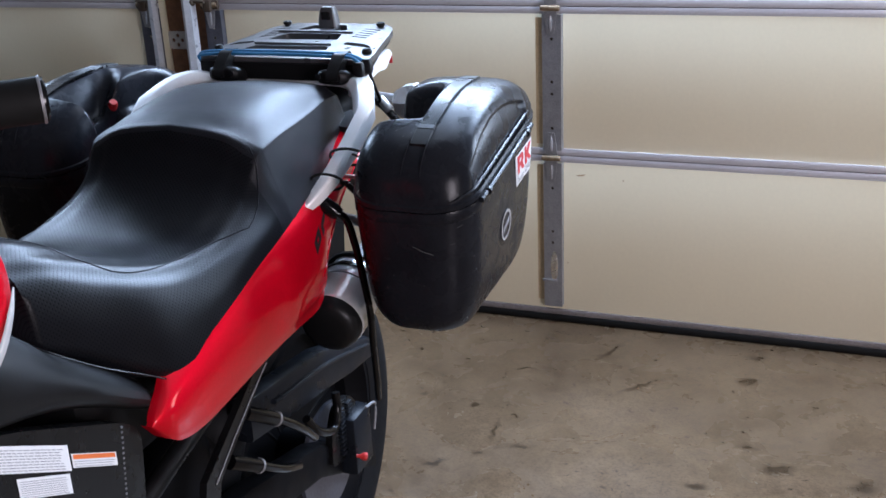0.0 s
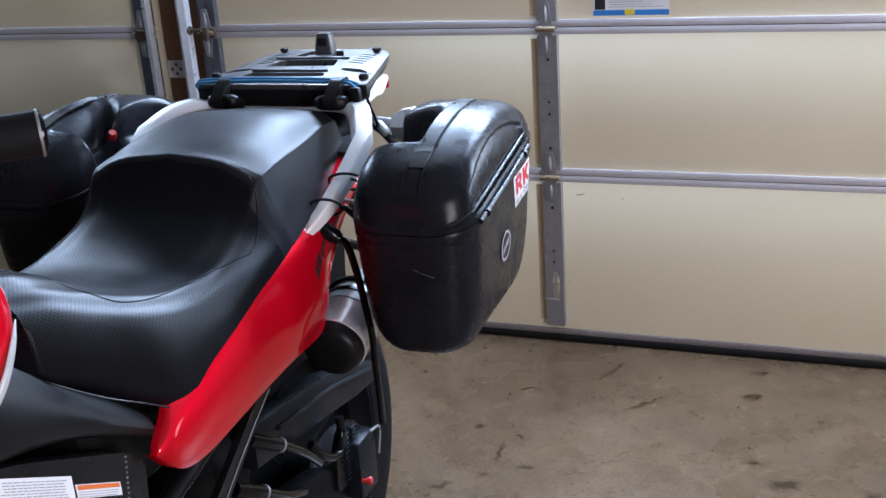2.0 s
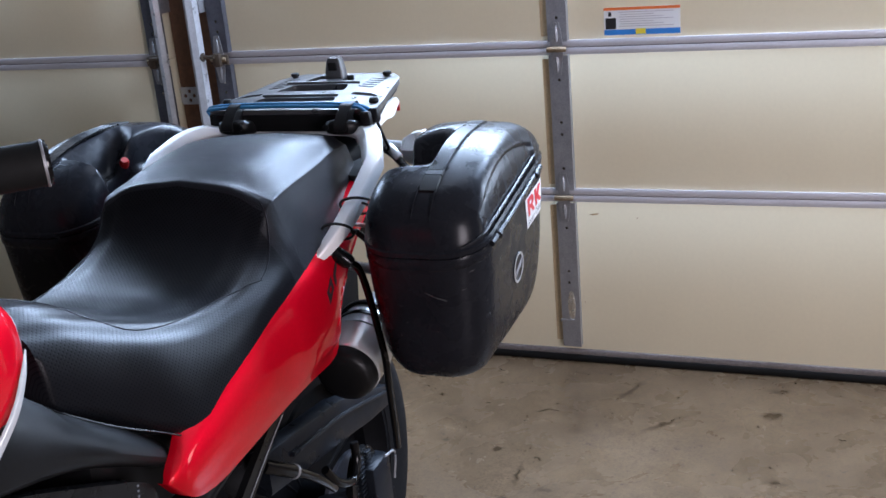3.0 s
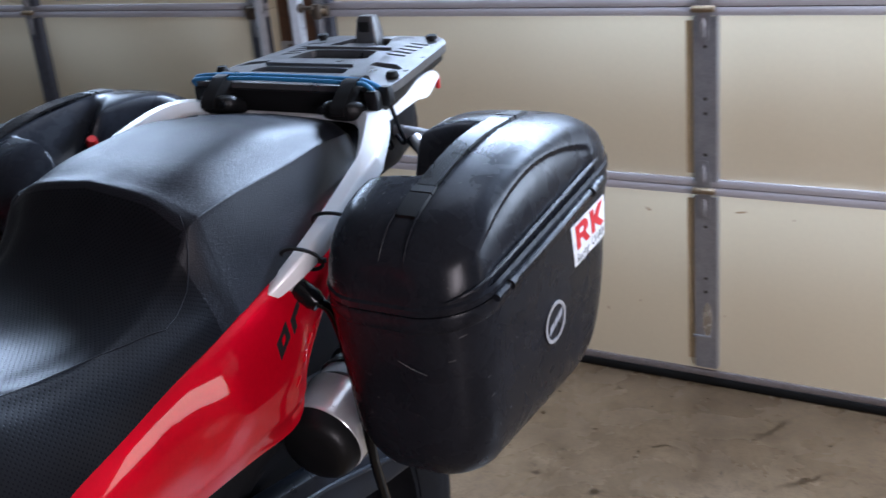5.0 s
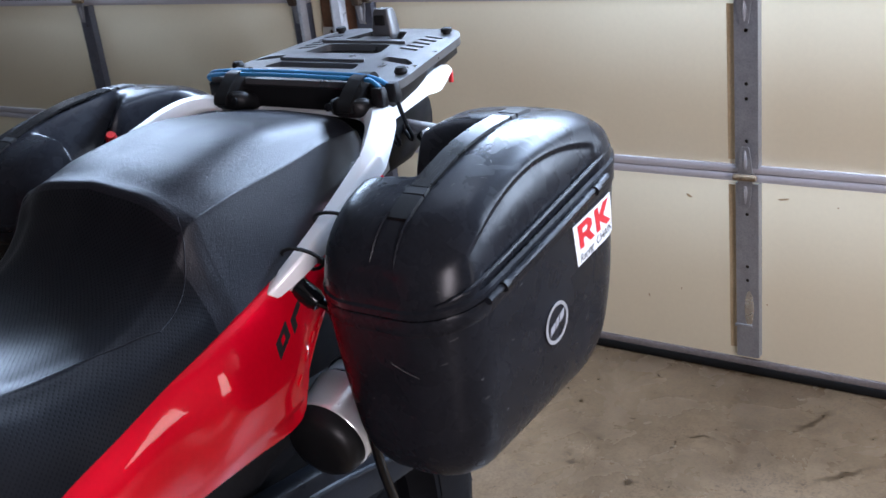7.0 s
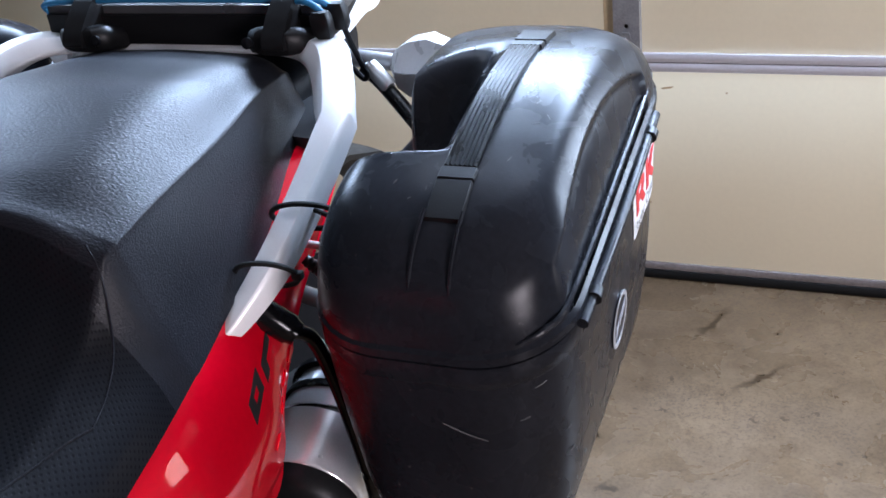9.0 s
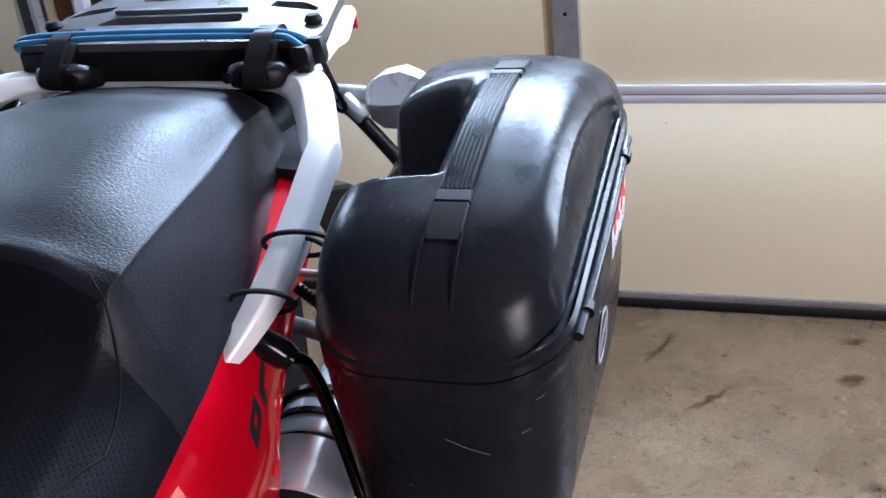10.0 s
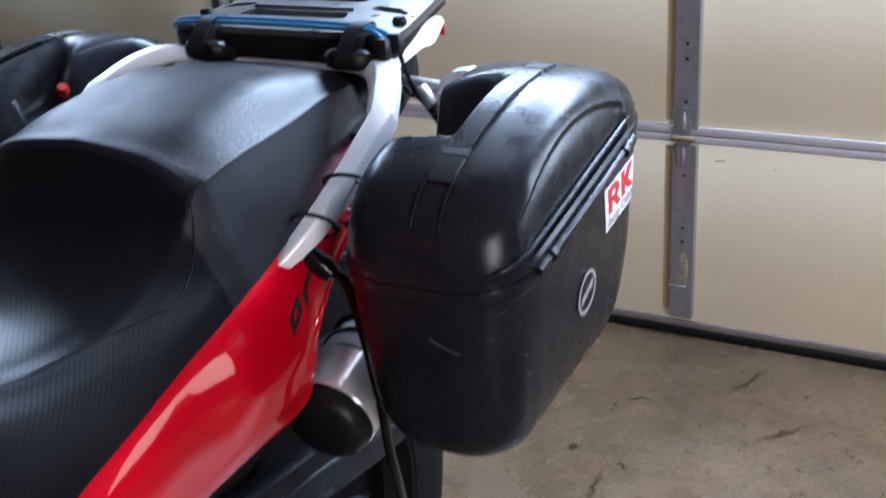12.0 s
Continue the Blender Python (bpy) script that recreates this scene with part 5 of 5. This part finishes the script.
    # lock in the pocket
    lk = part("lock", disc_stack(P(.158, 1.549, on_lid(.158, 1.549) - .004), P(.158, 1.548, on_lid(.158, 1.549) + .005), [(0, .0105), (.6, .0105), (1, .008)], 16), M_FRAME, t, "lock barrel")
    part("lock_tab", disc_stack(P(.168, 1.612, .940) if sgn < 0 else P(.158, 1.548, on_lid(.158, 1.549) + .004), P(.151, 1.601, .966) if sgn < 0 else P(.158, 1.548, on_lid(.158, 1.549) + .008), [(0, .006), (.8, .008), (1, .006)], 12), M_REDPLASTIC if sgn < 0 else M_FRAME, lk)
    part("latch_clip", box(*[min(a, c) for a, c in zip(P(.118, 1.545, .85), P(.126, 1.61, .90))], *[max(a, c) for a, c in zip(P(.118, 1.545, .85), P(.126, 1.61, .90))], .003), M_PLASTIC, t)
    part("foot", box(*[min(a, c) for a, c in zip(P(.225, 1.49, .696), P(.262, 1.535, .712))], *[max(a, c) for a, c in zip(P(.225, 1.49, .696), P(.262, 1.535, .712))], .004), M_PLASTIC, t)
    if sgn > 0:
        # outer face: white sticker with red shapes and small words; round metallic badge
        def on_case(y, z, d):
            hit = tree.ray_cast(Vector((1, y, z)), Vector((-1, 0, 0)))[0]
            return Vector((hit.x if hit else .303, y, z)) + Vector((.0005 + d, 0, 0))

        face = lambda a, b, d: on_case(1.664 + a * .085 - b * .010, .852 + a * .010 + b * .047, d)
        s = part("sticker", grid_sheet(face, 8, 4, .0007), M_WHITE, t, "white sticker with red block shapes")
        f2 = lambda a, b, d: face(a, b, d + .0009)
        part("red_shape", plate([(.10, .36), (.20, .36), (.20, .56), (.26, .56), (.36, .36), (.48, .36), (.37, .6), (.45, .68), (.45, .84), (.36, .94), (.10, .94)], [[(.20, .68), (.32, .68), (.34, .75), (.32, .81), (.20, .81)]], f2, .0004), M_REDINK, s, "red block shape")
        part("red_shape", plate([(.54, .36), (.64, .36), (.64, .58), (.80, .36), (.94, .36), (.75, .64), (.92, .94), (.78, .94), (.64, .72), (.64, .94), (.54, .94)], [], f2, .0004), M_REDINK, s, "red block shape")
        part("words", lettering("Racing", .26, lambda a, b, d: face(.05 + a * .53, .04 + b * 1.1 + a * .05, .0012), shear=.35), M_BLACKINK, s)
        part("words", lettering("CHAIN", .28, lambda a, b, d: face(.50 + a * .52, .09 + b * 1.05, .0012)), M_BLACKINK, s)
        c = (1.616, .810)
        disc = lambda a, b, d: on_case(c[0] + a, c[1] + b, d)
        ringo = [(.023 * math.cos(q), .023 * math.sin(q)) for q in (2 * math.pi * k / 40 for k in range(40))]
        ringi = [(.0192 * math.cos(q), .0192 * math.sin(q)) for q in (2 * math.pi * k / 40 for k in range(40))]
        bd = part("badge", plate(ringo, [], lambda a, b, d: disc(a, b, d - .0004), .001), M_CASE, t, "round black badge with a silver ring")
        part("badge_ring", plate(ringo, [ringi], lambda a, b, d: disc(a, b, d + .0007), .0006), M_BADGE, bd)
        for k, (a0, a1) in enumerate(((-.0145, -.005), (-.003, .003), (.005, .0145))):
            part("badge_bar", plate([(a0, -.005), (a1, -.005), (a1 + .001, .005), (a0 + .001, .005)], [], lambda a, b, d: disc(a * .95, b * .9 + a * .45, d + .0007), .0005), M_GREYBAR, bd, "dull silver slanted bar")
    # scratches and scuffs
    if sgn > 0:
        for cx, cy, dx, dy in ((.262, 1.562, .006, .003), (.268, 1.572, .004, -.005), (.258, 1.585, .003, .006), (.274, 1.548, .005, .004), (.255, 1.525, .002, .005), (.265, 1.605, .006, -.002), (.245, 1.60, .003, .004), (.186, 1.50, .002, .004), (.200, 1.488, .003, .002)):
            part("scratch", tube([P(cx + dx * k, cy + dy * k, on_lid(cx + dx * k, cy + dy * k)) for k in (-.4, 0, .4)], .00022, 5, 2), M_NICK, lid, "fine pale scratch")
        for y, z, w in ((1.458, .862, .006), (1.452, .838, .004), (1.482, .812, .003), (1.487, .79, .005), (1.55, .88, .004), (1.52, .76, .003)):
            p = [on_case(y + a * w, z + a * w * .4, 0) for a in (-.5, 0, .5)]
            part("scratch", tube(p, .00035, 5, 2), M_NICK, b, "small pale nick")
        part("scratch", tube([P(.224, 1.4408, .834), P(.24, 1.4405, .828), P(.254, 1.4415, .824)], .00045, 5, 3), M_NICK, b, "pale scratch")
    return t


pannier(1)
pannier(-1)


# ---- small things on the motorcycle ----
def cable_tie(u, y, z, half, tail=()):
    t = thing("cable_tie", B(u, y, z), "black cable tie looped round the silver grab rail", "cable tie", "cable ties")
    up = Vector((0, -.5, .866))
    loop = [B(u, y, z) + Vector((half * math.cos(a), .004 * math.cos(a), 0)) + up * (.0165 * math.sin(a)) for a in (2 * math.pi * k / 28 for k in range(29))]
    part("loop", tube(loop, .0021, 8, 0), M_RUBBER, t)
    if tail:
        part("tail", tube([B(*q) for q in tail], .0019, 8, 6), M_RUBBER, t, "loose end drawn across to the pannier")
    part("head", box(*(loop[0] - Vector((.004, .003, .003))), *(loop[0] + Vector((.004, .003, .003))), .001), M_RUBBER, t)


cable_tie(.192, 1.541, .921, .027, ((.173, 1.543, .920), (.192, 1.545, .9245), (.210, 1.546, .917), (.2225, 1.547, .897)))
cable_tie(.177, 1.497, .896, .0225)


def bungee():
    t = thing("bungee_cord", B(0, 1.73, 1.03), "blue elastic bungee cord with black hooks stretched over the rack", "bungee cord")
    for dz, dy in ((-.0015, -.0052), (.0015, 0)):
        pts = [(-.148, 1.722 + dy, 1.014), (-.138, 1.712 + dy, 1.028 + dz), (-.05, 1.708 + dy, 1.0325 + dz), (.05, 1.708 + dy, 1.0325 + dz), (.11, 1.709 + dy, 1.031 + dz), (.135 + dy * .5, 1.706 + dy * 1.6, 1.030), (.149 + dy * .7, 1.709 + dy * 2.4, 1.022)]
        part("cord", tube([B(*p) for p in pts], .0028, 10, 6), M_BLUECORD, t)
    for y0, u0, z0 in ((1.6925, .1454, 1.024), (1.7103, .1512, 1.026)):
        rings = [[B(u0 + a + du, y0 + b, z0 - dz) for a, b in round_loop(-w, -w * .7, w, w * .7, w * .3, 2)] for w, du, dz in ((.0065, 0, 0), (.0085, 0, .004), (.0085, .001, .017), (.006, .002, .022))]
        h = part("hook", loft(rings), M_PLASTIC, t, "black plastic hook")
        part("hook_wire", tube([B(u0 + .003, y0 + .002, z0 - .02), B(u0 + .008, y0 + .002, z0 - .036), B(u0 + .014, y0 + .002, z0 - .052), B(u0 + .016, y0 + .006, z0 - .064), B(u0 + .009, y0 + .012, z0 - .070), B(u0 - .002, y0 + .016, z0 - .062)], .0025, 8, 5), M_SWING, h)


bungee()
